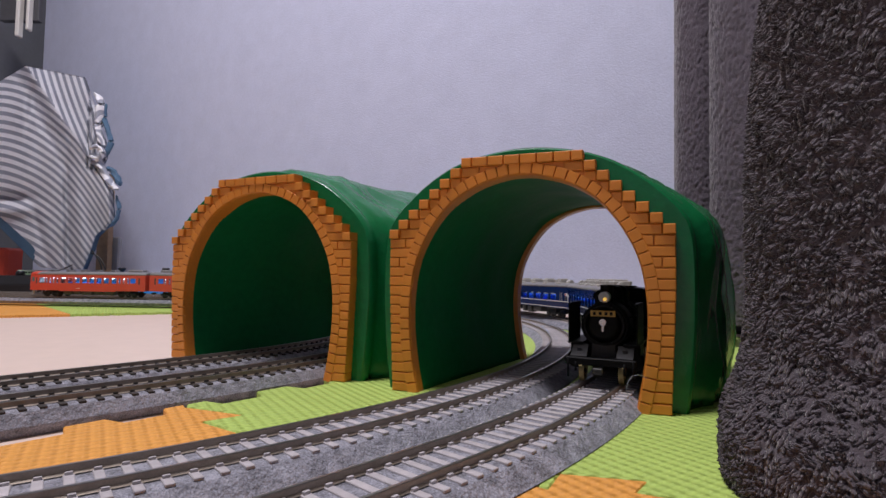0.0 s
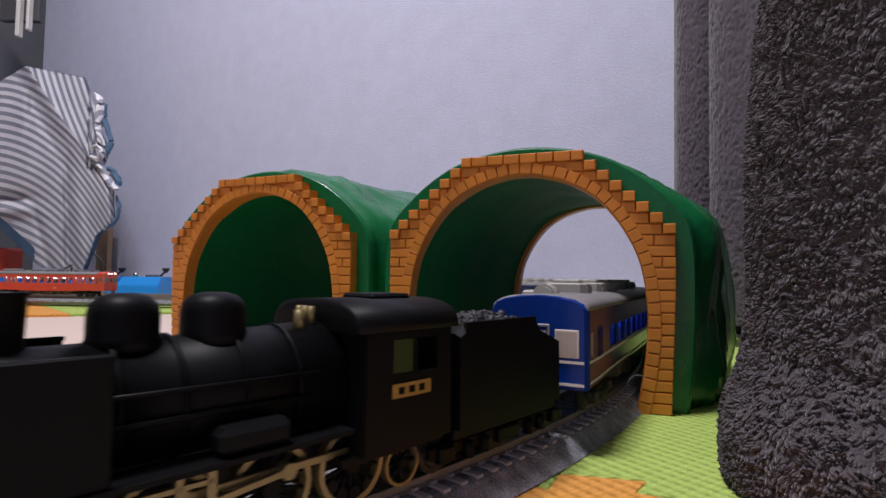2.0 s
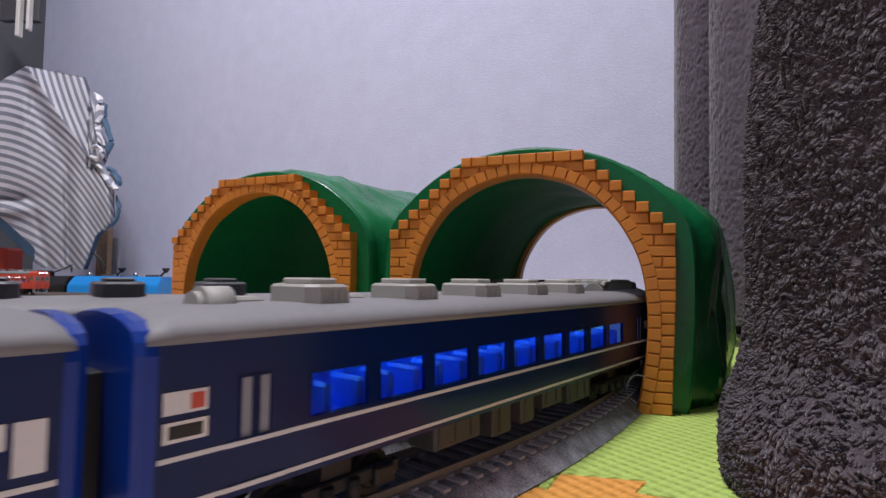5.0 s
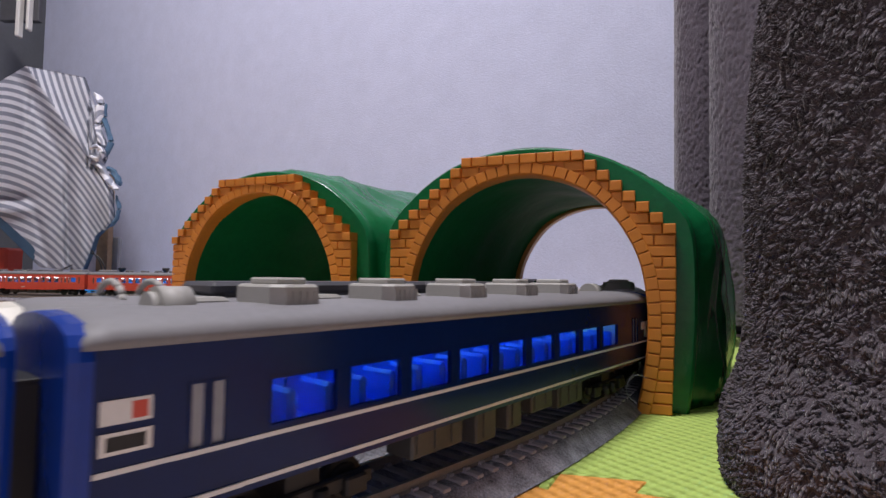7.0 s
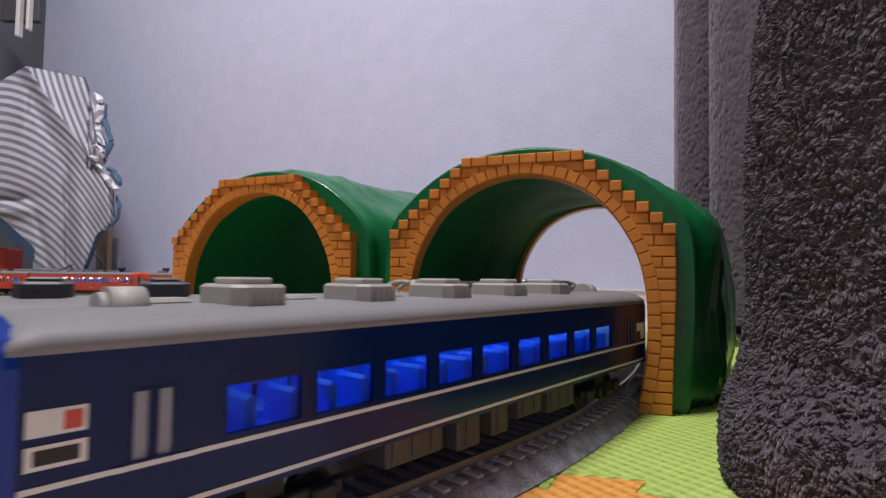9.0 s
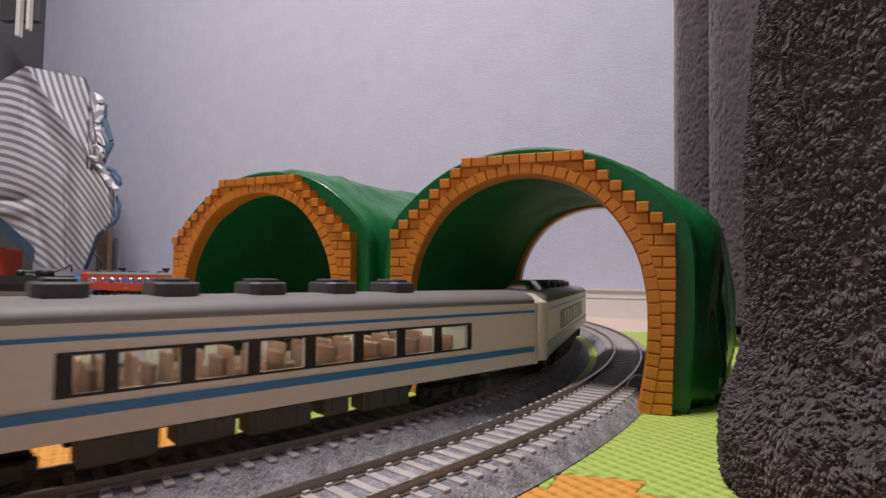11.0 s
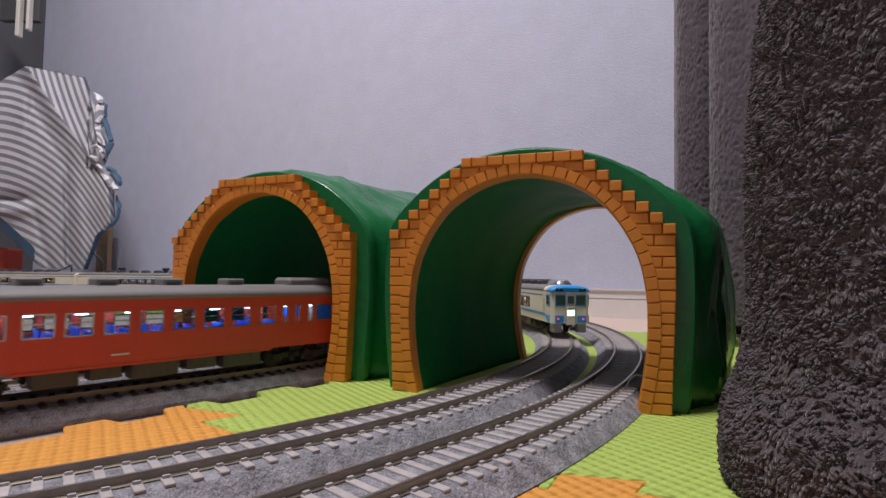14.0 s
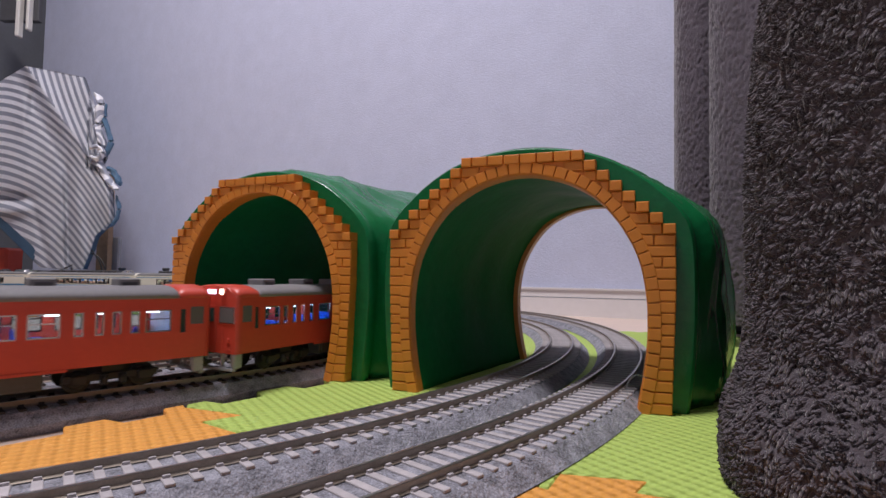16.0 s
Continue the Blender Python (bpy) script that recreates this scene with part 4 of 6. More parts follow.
def white_car(cab=0, dark_roof=False, L=0.230):
    """A cream and blue railcar; cab +1 or -1 says at which end it has a driving cab."""
    half, z0, zg = 0.0176, 0.0110, 0.0388
    t = thing("diesel_railcar", "cream diesel railcar with sky blue stripes and a grey roof", "railcar", "cream railcars")
    f, b = L / 2, -L / 2
    e0 = cab if cab else -1

    def span(a, e):     # metres from the cab end
        near = 0 if cab else 13
        p, q = e0 * (f - (a - near) / 1000), e0 * (f - (e - near) / 1000)
        return min(p, q), max(p, q)
    w0, w1 = 0.0222, 0.0312
    ws = [(67.5, 73.5), (77, 91), (95, 109), (113, 127), (131, 145), (149, 163), (167, 181), (185, 199)]
    wins = [(*span(a, e), w0, w1) for a, e in ws]
    door = [(*span(13.6, 16.2), 0.0205, 0.0325)]
    band = span(64.0, 201.5)
    bm = bmesh.new()
    for sd in (-1, 1):
        pierced(bm, sd, half, b, f, z0, zg, wins + door, tuck=0.0010)
    part("body", done(bm), M_CREAM, t, "cream side walls")
    for sd in (-1, 1):
        bm = bmesh.new()
        xs = sorted([band[0], band[1]] + [v for w in wins for v in w[:2]])
        for xa, xb in zip(xs[::2], xs[1::2]):
            plate(bm, xa, xb, half, w0, w1, sd, 0.00015)
        plate(bm, band[0], band[1], half, w1, w1 + 0.0008, sd, 0.00015)
        plate(bm, band[0], band[1], half, w0 - 0.0008, w0, sd, 0.00015)
        part("window_band", bm, M_BLACKRUB, t, "black window band")
        for w in wins:
            bm = bmesh.new()
            plate(bm, w[0], w[1], half - 0.0008, w[2], w[3], sd, 0.0004)
            part("window_pane", bm, M_GLASS, t)
        for w in door:
            bm = bmesh.new()
            plate(bm, w[0], w[1], half - 0.0008, w[2], w[3], sd, 0.0004)
            part("door_pane", bm, M_DARKGLASS, t)
        for za, zb, a in ((0.0168, 0.0192, 12.0), (0.0346, 0.0357, 20.0)):
            x0, x1 = span(a, L * 1000 + (0 if cab else 13))
            bm = bmesh.new()
            plate(bm, x0, x1, half, za, zb, sd, 0.00018)
            part("stripe", bm, M_TEAL, t, "blue stripe")
    for sg in (1, -1):
        x = sg * f
        is_cab = cab == sg
        bm = bmesh.new()
        rings = []
        for dx, k in ((0.0, 1.0), (0.0020, 0.985), (0.0040, 0.94), (0.0054, 0.87), (0.0060, 0.80)):
            rings.append([(x + sg * dx, sy * half * k, zz) for sy, zz in ((-1, z0), (1, z0), (1, 0.030), (1, zg), (0.6, zg + 0.0042 * k), (0, zg + 0.0050 * k), (-0.6, zg + 0.0042 * k), (-1, zg), (-1, 0.030))])
        loft(bm, rings)
        part("end_wall", done(bm), M_CREAM, t)
        xe = x + sg * 0.0060

        def face(y0, y1, za, zb, mat, name, label="", depth=0.0004, lift=0.0, parent=None):
            bmf = bmesh.new()
            p, q = sorted((xe + sg * lift, xe + sg * (lift + depth)))
            box(bmf, p, q, y0, y1, za, zb, bevel=min(0.0002, depth / 3))
            return part(name, bmf, mat, parent or t, label)
        if is_cab:
            face(-0.0139, 0.0139, 0.0262, 0.0362, M_SKY, "window_surround", "sky blue window surround")
            face(-0.0138, 0.0138, 0.0385, 0.0418, M_SKY, "roof_front", "sky blue roof front", 0.0008)
            for sd in (-1, 1):
                y0, y1 = sorted((sd * 0.0050, sd * 0.0132))
                face(y0, y1, 0.0275, 0.0352, M_DARKGLASS, "cab_window", "dark cab window", 0.0003, 0.0004)
                # corner glass round the side
                bmc = bmesh.new()
                p, q = sorted((x + sg * 0.0028, x - sg * 0.0078))
                plate(bmc, p, q, half - 0.0001, 0.0262, 0.0362, sd, 0.0003)
                plate(bmc, min(x + sg * 0.0008, x - sg * 0.0066), max(x + sg * 0.0008, x - sg * 0.0066), half + 0.0002, 0.0275, 0.0352, sd, 0.0002, mat=1)
                part("corner_window", bmc, [M_SKY, M_DARKGLASS], t, "wrap-round cab side window in a blue frame")
                y0, y1 = sorted((sd * 0.0062, sd * 0.0139))
                face(y0, y1, 0.0118, 0.0180, M_SKY, "lamp_panel", "sky blue lamp panel")
                bmc = bmesh.new()
                slant = ((x + sg * 0.0022, 0.0118), (x - sg * 0.0040, 0.0118), (x - sg * 0.0125, 0.0182), (x + sg * 0.0022, 0.0182))
                loft(bmc, [[(px, sd * (half + e), pz) for px, pz in slant] for e in (-0.0012, 0.0003)])
                done(bmc)
                part("lamp_panel_side", bmc, M_SKY, t)
                face(sd * 0.0112 - 0.0009, sd * 0.0112 + 0.0009, 0.0143, 0.0160, M_LAMPR, "tail_light", "glowing red tail light", 0.0006, 0.0004)
                for k in (0.0088, 0.0122):
                    bmc = bmesh.new()
                    p = (xe + sg * 0.0002, sd * k, 0.0402)
                    cylinder(bmc, p, (xe + sg * 0.0016, sd * k, 0.0402), 0.0014, 12)
                    part("headlight", bmc, M_BLACKRUB, t, "dark headlight")
                bmc = bmesh.new()
                y0, y1 = sorted((sd * 0.0070, sd * 0.0150))
                box(bmc, min(x + sg * 0.004, x - sg * 0.006), max(x + sg * 0.004, x - sg * 0.006), y0, y1, 0.0030, 0.0112, bevel=0.0008)
                part("skirt", bmc, M_GREYP, t, "grey front skirt")
            face(-0.0046, 0.0046, 0.0095, 0.0375, M_GREYP, "front_door_frame", "grey door frame", 0.0004, 0.0004)
            face(-0.0038, 0.0038, 0.0100, 0.0258, M_CREAM, "front_door", "", 0.0004, 0.0006)
            face(-0.0028, 0.0028, 0.0285, 0.0350, M_DARKGLASS, "door_window", "", 0.0002, 0.0008)
            face(-0.0034, 0.0034, 0.0178, 0.0228, M_LAMPG, "train_sign", "glowing greenish train sign", 0.0003, 0.0010)
            face(-0.0030, 0.0030, 0.0236, 0.0246, M_STEEL, "emblem", "small silver emblem", 0.0003, 0.0010)
        else:
            face(-0.0046, 0.0046, 0.0095, 0.0340, M_BLACKRUB, "gangway", "", 0.0030)
        knuckle(t, xe, sg)
    bm = bmesh.new()
    ra, rb = (b - 0.001, f + 0.001)
    if cab > 0:
        rb = f - 0.017
    elif cab < 0:
        ra = b + 0.017
    roof_shape(bm, ra, rb, half + 0.0001, zg, 0.0445, end=0.0015 if cab else 0.006)
    part("roof", bm, M_ROOF, t, "grey rounded roof")
    if cab:
        for x0, x1, mat, name in ((0.0090, 0.0172, M_CREAM, "roof_shoulder"), (-0.0068, 0.0092, M_SKY, "roof_visor")):
            bm = bmesh.new()
            p, q = sorted((cab * (f - x0), cab * (f - x1)))
            roof_shape(bm, p, q, half + 0.0002, zg - 0.0004, 0.0446, end=0.0006 if name == "roof_shoulder" else 0.0045)
            part(name, bm, mat, t, "sky blue roof visor over the cab" if mat is M_SKY else "cream roof shoulder")
    if dark_roof:
        for i in range(5):
            bm = bmesh.new()
            x = f - 0.040 - i * 0.030
            box(bm, x - 0.0280, x, -0.0105, 0.0105, 0.0445, 0.0485, bevel=0.0012)
            for sd in (-1, 1):
                for k in range(3):
                    box(bm, x - 0.024 + k * 0.010, x - 0.020 + k * 0.010, sd * 0.009 - 0.001, sd * 0.009 + 0.001, 0.0425, 0.0450)
            part("roof_radiator", bm, M_AC_DARK, t, "long dark roof radiator panel")
        for x in (b + 0.020, b + 0.030):
            bm = bmesh.new()
            n = 8
            for i in range(n):
                a0, a1 = math.pi * i / n, math.pi * (i + 1) / n
                cylinder(bm, (x, 0.010 * math.cos(a0), 0.0430 + 0.0055 * math.sin(a0)), (x, 0.010 * math.cos(a1), 0.0430 + 0.0055 * math.sin(a1)), 0.0009, 8)
            part("exhaust_pipe", bm, M_AC, t, "arched pale roof pipe")
    else:
        xc = e0 * (f - 0.026)
        bm = bmesh.new()
        rings = []
        for zz, hx, hy in ((0.0425, 0.0165, 0.0098), (0.0452, 0.0160, 0.0092), (0.0488, 0.0120, 0.0066), (0.0492, 0.0110, 0.0058)):
            rings.append([(xc + hx * math.copysign(abs(math.cos(a)) ** 0.6, math.cos(a)), hy * math.copysign(abs(math.sin(a)) ** 0.6, math.sin(a)), zz) for a in [2 * math.pi * i / 24 for i in range(24)]])
        loft(bm, rings, smooth=True)
        part("roof_tank", done(bm), M_STEEL, t, "silver domed roof tank")
        for i in range(5):
            cooler(t, e0 * (f - 0.066 - i * 0.027), dark=True, small=False, z=0.0435, top=0.0492)
    bm = bmesh.new()
    box(bm, b + 0.003, f - 0.003, -0.0164, 0.0164, 0.0130, 0.0140)
    box(bm, b + 0.003, f - 0.003, -0.0164, 0.0164, 0.0378, 0.0384)
    for xx in (e0 * (f - 0.0620), e0 * (f - 0.0085)):
        box(bm, xx - 0.0004, xx + 0.0004, -0.0164, 0.0164, 0.0140, 0.0378)
    part("cabin_lining", bm, M_INSIDE, t)
    for a, e in ws:
        bm = bmesh.new()
        x = sum(span(a, e)) / 2
        for sd in (-1, 1):
            for dx in (-0.0042, 0.0042):
                y0, y1 = sorted((sd * 0.004, sd * 0.0150))
                box(bm, x + dx - 0.003, x + dx + 0.003, y0, y1, 0.0140, 0.0205, bevel=0.0006)
                box(bm, x + dx - 0.0035, x + dx - 0.0018, y0, y1, 0.0140, 0.0272, bevel=0.0006)
        part("seat_row", bm, M_SEAT_BROWN, t, "reddish brown seats")
    bm = bmesh.new()
    box(bm, b + 0.02, f - 0.02, -0.0010, 0.0010, 0.0370, 0.0377)
    part("light_strip", bm, M_LEDW2, t, "faint white light strip")
    for sx in (1, -1):
        bogie(t, sx * 0.077)
    underfloor(t, [(-0.052, -0.034, 0.0036, 0.0112), (-0.030, -0.014, 0.0046, 0.0112), (-0.010, 0.010, 0.0034, 0.0112), (0.014, 0.024, 0.0052, 0.0112), (0.030, 0.050, 0.0040, 0.0112)], M_UNDER)
    return t


M_LEDW2 = glow("dim_interior_led", (1.0, 0.95, 0.85), 14.0)


LOCO_L, TENDER_L = 0.108, 0.0505
DRIVER_R = 0.0088
DRIVERS = (0.010, -0.0095, -0.029)


def wheel_mesh(r, spokes, weight):
    """A spoked wheel about its own centre, its axle along y: tyre, spokes, hub and balance weight."""
    bm = bmesh.new()
    n = 28
    rings = []
    for k in range(n + 1):
        a = 2 * math.pi * k / n
        c, s = math.cos(a), math.sin(a)
        rings.append([(q * c, y, q * s) for q, y in ((r, -0.0012), (r, 0.0012), (r * 0.86, 0.0012), (r * 0.86, -0.0012))])
    loft(bm, rings, True, False, 1)
    for k in range(spokes):
        a = 2 * math.pi * k / spokes
        cylinder(bm, (0, 0, 0), (r * 0.88 * math.cos(a), 0, r * 0.88 * math.sin(a)), 0.0005, 6)
    cylinder(bm, (0, -0.0014, 0), (0, 0.0014, 0), r * 0.22, 12)
    if weight:
        for a in (2.6, 3.14, 3.68):
            cylinder(bm, (r * 0.72 * math.cos(a), -0.001, r * 0.72 * math.sin(a)), (r * 0.72 * math.cos(a), 0.001, r * 0.72 * math.sin(a)), r * 0.17, 10)
    return done(bm)


def locomotive():
    t = thing("steam_locomotive", "black model steam locomotive with smoke deflectors and brass-coloured rods", "locomotive")
    f = LOCO_L / 2
    zb = 0.0275
    bm = bmesh.new()
    cylinder(bm, (f - 0.013, 0, zb), (f - 0.036, 0, zb), 0.0112, 28)
    cylinder(bm, (f - 0.036, 0, zb), (f - 0.080, 0, zb + 0.0006), 0.0108, 28, 0.0122)
    for x in (f - 0.036, f - 0.046, f - 0.057, f - 0.068):
        cylinder(bm, (x, 0, zb + 0.0002), (x - 0.0008, 0, zb + 0.0002), 0.0116 + (f - 0.036 - x) * 0.025, 28)
    part("boiler", bm, M_BLACK, t, "black boiler with bands")
    bm = bmesh.new()
    cylinder(bm, (f - 0.013, 0, zb), (f - 0.0118, 0, zb), 0.0108, 28, 0.0100)
    cylinder(bm, (f - 0.0118, 0, zb), (f - 0.0106, 0, zb), 0.0088, 28, 0.0060)
    for k in range(8):
        a = math.pi * (k + 0.5) / 4
        cylinder(bm, (f - 0.0119, 0.0095 * math.cos(a), zb + 0.0095 * math.sin(a)), (f - 0.0112, 0.0095 * math.cos(a), zb + 0.0095 * math.sin(a)), 0.0007, 8)
    sb = part("smokebox_door", bm, M_BLACK, t)
    bm = bmesh.new()
    box(bm, f - 0.0106, f - 0.0100, -0.0060, 0.0060, 0.0318, 0.0348, bevel=0.0002)
    plate_ob = part("number_plate", bm, M_GOLD, t, "gold plate with dark bars for its writing")
    bm = bmesh.new()
    for y in (-0.0040, -0.0012, 0.0016, 0.0040):
        box(bm, f - 0.0100, f - 0.00985, y - 0.0007, y + 0.0007, 0.0325, 0.0341)
    part("number_bars", bm, M_BLACK, plate_ob)
    bm = bmesh.new()
    cylinder(bm, (f - 0.0106, 0, 0.0290), (f - 0.0094, 0, 0.0290), 0.0017, 16)
    box(bm, f - 0.0102, f - 0.0096, -0.0005, 0.0005, 0.0245, 0.0285)
    part("door_wheel", bm, M_STEEL, t, "pale door wheel")
    bm = bmesh.new()
    turned(bm, f - 0.0225, 0, [(0.0040, 0.0370), (0.0034, 0.0385), (0.0031, 0.0400), (0.0033, 0.0468), (0.0037, 0.0474), (0.0026, 0.0474), (0.0024, 0.0455)], 20)
    part("chimney", done(bm), M_BLACK, t)
    for x, r in ((f - 0.0395, 0.0058), (f - 0.0555, 0.0062)):
        bm = bmesh.new()
        turned(bm, x, 0, [(r + 0.0008, 0.0372), (r, 0.0392), (r, 0.0432), (r * 0.93, 0.0450), (r * 0.7, 0.0464), (r * 0.35, 0.0470)], 24)
        part("dome", done(bm), M_BLACK, t, "glossy black dome")
    bm = bmesh.new()
    cylinder(bm, (f - 0.0190, 0, 0.0412), (f - 0.0135, 0, 0.0412), 0.0027, 18)
    box(bm, f - 0.0185, f - 0.0145, -0.001, 0.001, 0.0375, 0.0390)
    h = part("headlamp", bm, M_GREYP, t, "round headlamp before the chimney")
    bm = bmesh.new()
    cylinder(bm, (f - 0.0135, 0.0005, 0.0402), (f - 0.0131, 0.0005, 0.0402), 0.0009, 14)
    part("headlamp_lens", bm, M_LAMPY, h, "amber glowing lens")
    for sd in (-1, 1):
        bm = bmesh.new()
        a, c = sorted((sd * 0.0158, sd * 0.0165))
        box(bm, f - 0.034, f - 0.0080, a, c, 0.0185, 0.0385, bevel=0.0003)
        plate(bm, f - 0.034, f - 0.008, 0.0150, 0.0378, 0.0385, sd, 0.0012)
        part("smoke_deflector", bm, M_BLACK, t, "tall black smoke deflector")
        bm = bmesh.new()
        a, c = sorted((sd * 0.0095, sd * 0.0172))
        box(bm, f - 0.078, f - 0.010, a, c, 0.0178, 0.0190, bevel=0.0002)
        part("running_board", bm, M_BLACK, t)
        bm = bmesh.new()
        rings = []
        y0, y1 = sorted((sd * 0.0070, sd * 0.0146))
        for x, z in ((f - 0.0110, 0.0172), (f - 0.0110, 0.0179), (f - 0.0042, 0.0126), (f - 0.0042, 0.0119)):
            rings.append([(x, y0, z), (x, y1, z)])
        vs = [[bm.verts.new(p) for p in r] for r in rings]
        for p, q in zip(vs, vs[1:] + vs[:1]):
            bm.faces.new((p[0], p[1], q[1], q[0]))
        bm.faces.new([r[0] for r in vs])
        bm.faces.new([r[1] for r in vs])
        box(bm, f - 0.0084, f - 0.0068, (y0 + y1) / 2 - 0.0010, (y0 + y1) / 2 + 0.0010, 0.0148, 0.0162)
        part("front_apron", done(bm), M_DECK, t, "sloping grey front apron")
        bm = bmesh.new()
        cylinder(bm, (f - 0.0300, sd * 0.0138, 0.0098), (f - 0.0135, sd * 0.0138, 0.0098), 0.0044, 20)
        a, c = sorted((sd * 0.0085, sd * 0.0168))
        box(bm, f - 0.0290, f - 0.0145, a, c, 0.0100, 0.0180, bevel=0.0010)
        cylinder(bm, (f - 0.031, sd * 0.0138, 0.0160), (f - 0.0125, sd * 0.0138, 0.0160), 0.0019, 14)
        part("cylinder_block", bm, M_BLACK, t, "black steam cylinder block")
        # crosshead guide and valve gear that stays with the frame
        bm = bmesh.new()
        yy = sd * 0.0142
        box(bm, f - 0.0440, f - 0.0295, yy - 0.0006, yy + 0.0006, 0.0118, 0.0126)
        box(bm, f - 0.0500, f - 0.0300, yy - 0.0006, yy + 0.0006, 0.0150, 0.0158)
        box(bm, f - 0.0450, f - 0.0438, yy - 0.0006, yy + 0.0006, 0.0085, 0.0178)
        box(bm, f - 0.0505, f - 0.0490, yy - 0.0006, yy + 0.0006, 0.0105, 0.0180)
        part("valve_gear", bm, M_BRASS, t, "brass-coloured valve gear")
        bm = bmesh.new()
        cylinder(bm, (f - 0.073, sd * 0.0120, 0.0305), (f - 0.016, sd * 0.0112, 0.0312), 0.0005, 6)
        cylinder(bm, (f - 0.070, sd * 0.0122, 0.0262), (f - 0.030, sd * 0.0118, 0.0262), 0.0006, 6)
        part("hand_rail", bm, M_BLACK, t)
        bm = bmesh.new()
        a, c = sorted((sd * 0.0105, sd * 0.0170))
        box(bm, f - 0.0640, f - 0.0500, a, c, 0.0192, 0.0240, bevel=0.0012)
        part("air_tank", bm, M_BLACK, t)
        bm = wheel_mesh(0.0052, 8, False)
        w = part("leading_wheel", bm, [M_BLACK, M_BRASS], t, "small spoked leading wheel")
        w.location = (f - 0.0085, sd * 0.0092, 0.0052)
        bm = bmesh.new()
        cylinder(bm, (f - 0.0008, sd * 0.0112, 0.0105), (f - 0.0002, sd * 0.0112, 0.0060), 0.0006, 8)
        cylinder(bm, (f - 0.0008, sd * 0.0150, 0.0118), (f - 0.0008, sd * 0.0150, 0.0030), 0.0005, 8)
        part("guard_iron", bm, M_BLACK, t)
    bm = bmesh.new()
    box(bm, f - 0.0030, f - 0.0005, -0.0165, 0.0165, 0.0090, 0.0125, bevel=0.0004)
    box(bm, f - 0.0120, f - 0.0030, -0.0090, 0.0090, 0.0085, 0.0118)
    part("buffer_beam", bm, M_BLACK, t)
    knuckle(t, f - 0.0005, 1)
    bm = bmesh.new()
    box(bm, f - 0.088, f - 0.012, -0.0060, 0.0060, 0.0070, 0.0185, bevel=0.0006)
    part("main_frame", bm, M_UNDER_D, t)
    # cab
    bm = bmesh.new()
    c0, c1 = -f, -f + 0.0275
    for sd in (-1, 1):
        pierced(bm, sd, 0.0168, c0, c1, 0.0120, 0.0385, [(c0 + 0.0050, c0 + 0.0118, 0.0284, 0.0362), (c0 + 0.0126, c0 + 0.0192, 0.0284, 0.0362)])
    box(bm, c1 - 0.001, c1, -0.0168, 0.0168, 0.0120, 0.0388)
    part("cab", done(bm), M_BLACK, t, "black driver's cab with side windows")
    for sd in (-1, 1):
        bm = bmesh.new()
        plate(bm, c0 + 0.0126, c0 + 0.0192, 0.0160, 0.0284, 0.0362, sd, 0.0003)
        part("cab_window", bm, M_OLIVE, t, "greenish cab window pane")
        bm = bmesh.new()
        plate(bm, c0 + 0.0075, c0 + 0.0195, 0.0168, 0.0232, 0.0264, sd, 0.0003)
        p = part("side_plate", bm, M_GOLD, t, "gold plate with dark bars for its writing")
        bm = bmesh.new()
        for k in range(3):
            plate(bm, c0 + 0.0096 + k * 0.0032, c0 + 0.0114 + k * 0.0032, 0.0171, 0.0240, 0.0256, sd, 0.0001)
        part("plate_bars", bm, M_BLACK, p)
        bm = bmesh.new()
        cylinder(bm, (c1 + 0.0008, sd * 0.0076, 0.0398), (c1 + 0.0014, sd * 0.0076, 0.0398), 0.0013, 12)
        part("front_cab_window", bm, M_STEEL, t)
    bm = bmesh.new()
    roof_shape(bm, c0 - 0.0025, c1 + 0.0022, 0.0176, 0.0382, 0.0452, end=0.0006)
    box(bm, c0 + 0.004, c0 + 0.017, -0.0060, 0.0060, 0.0445, 0.0462, bevel=0.0006)
    part("cab_roof", bm, M_BLACK, t, "curved black cab roof with a hatch")
    bm = bmesh.new()
    for k, y in enumerate((-0.0024, 0.0, 0.0024)):
        cylinder(bm, (c1 + 0.004, y, 0.0395), (c1 + 0.004, y, 0.0436), 0.0008, 10)
    cylinder(bm, (c1 + 0.008, 0.004, 0.0385), (c1 + 0.008, 0.004, 0.0430), 0.0011, 10)
    part("safety_valve", bm, M_BRASS, t, "brass safety valves and whistle")
    bm = bmesh.new()
    cylinder(bm, (c0 + 0.012, 0, 0.013), (c0 + 0.012, 0, 0.024), 0.008, 10)
    part("firebox", bm, M_UNDER_D, t)
    bm = bmesh.new()
    box(bm, c0 + 0.001, c1 + 0.004, -0.0150, 0.0150, 0.0105, 0.0122)
    part("cab_floor", bm, M_BLACK, t)
    for sd in (-1, 1):
        w = part("trailing_wheel", wheel_mesh(0.0054, 8, False), [M_BLACK, M_BRASS], t)
        w.location = (-f + 0.010, sd * 0.0092, 0.0054)
    wheels = []
    for x in DRIVERS:
        for sd in (-1, 1):
            w = part("driving_wheel", wheel_mesh(DRIVER_R, 14, True), [M_BLACK, M_BRASS], t, "black spoked driving wheel with brass tyre")
            wheels.append((w, x, sd))
    rods = []
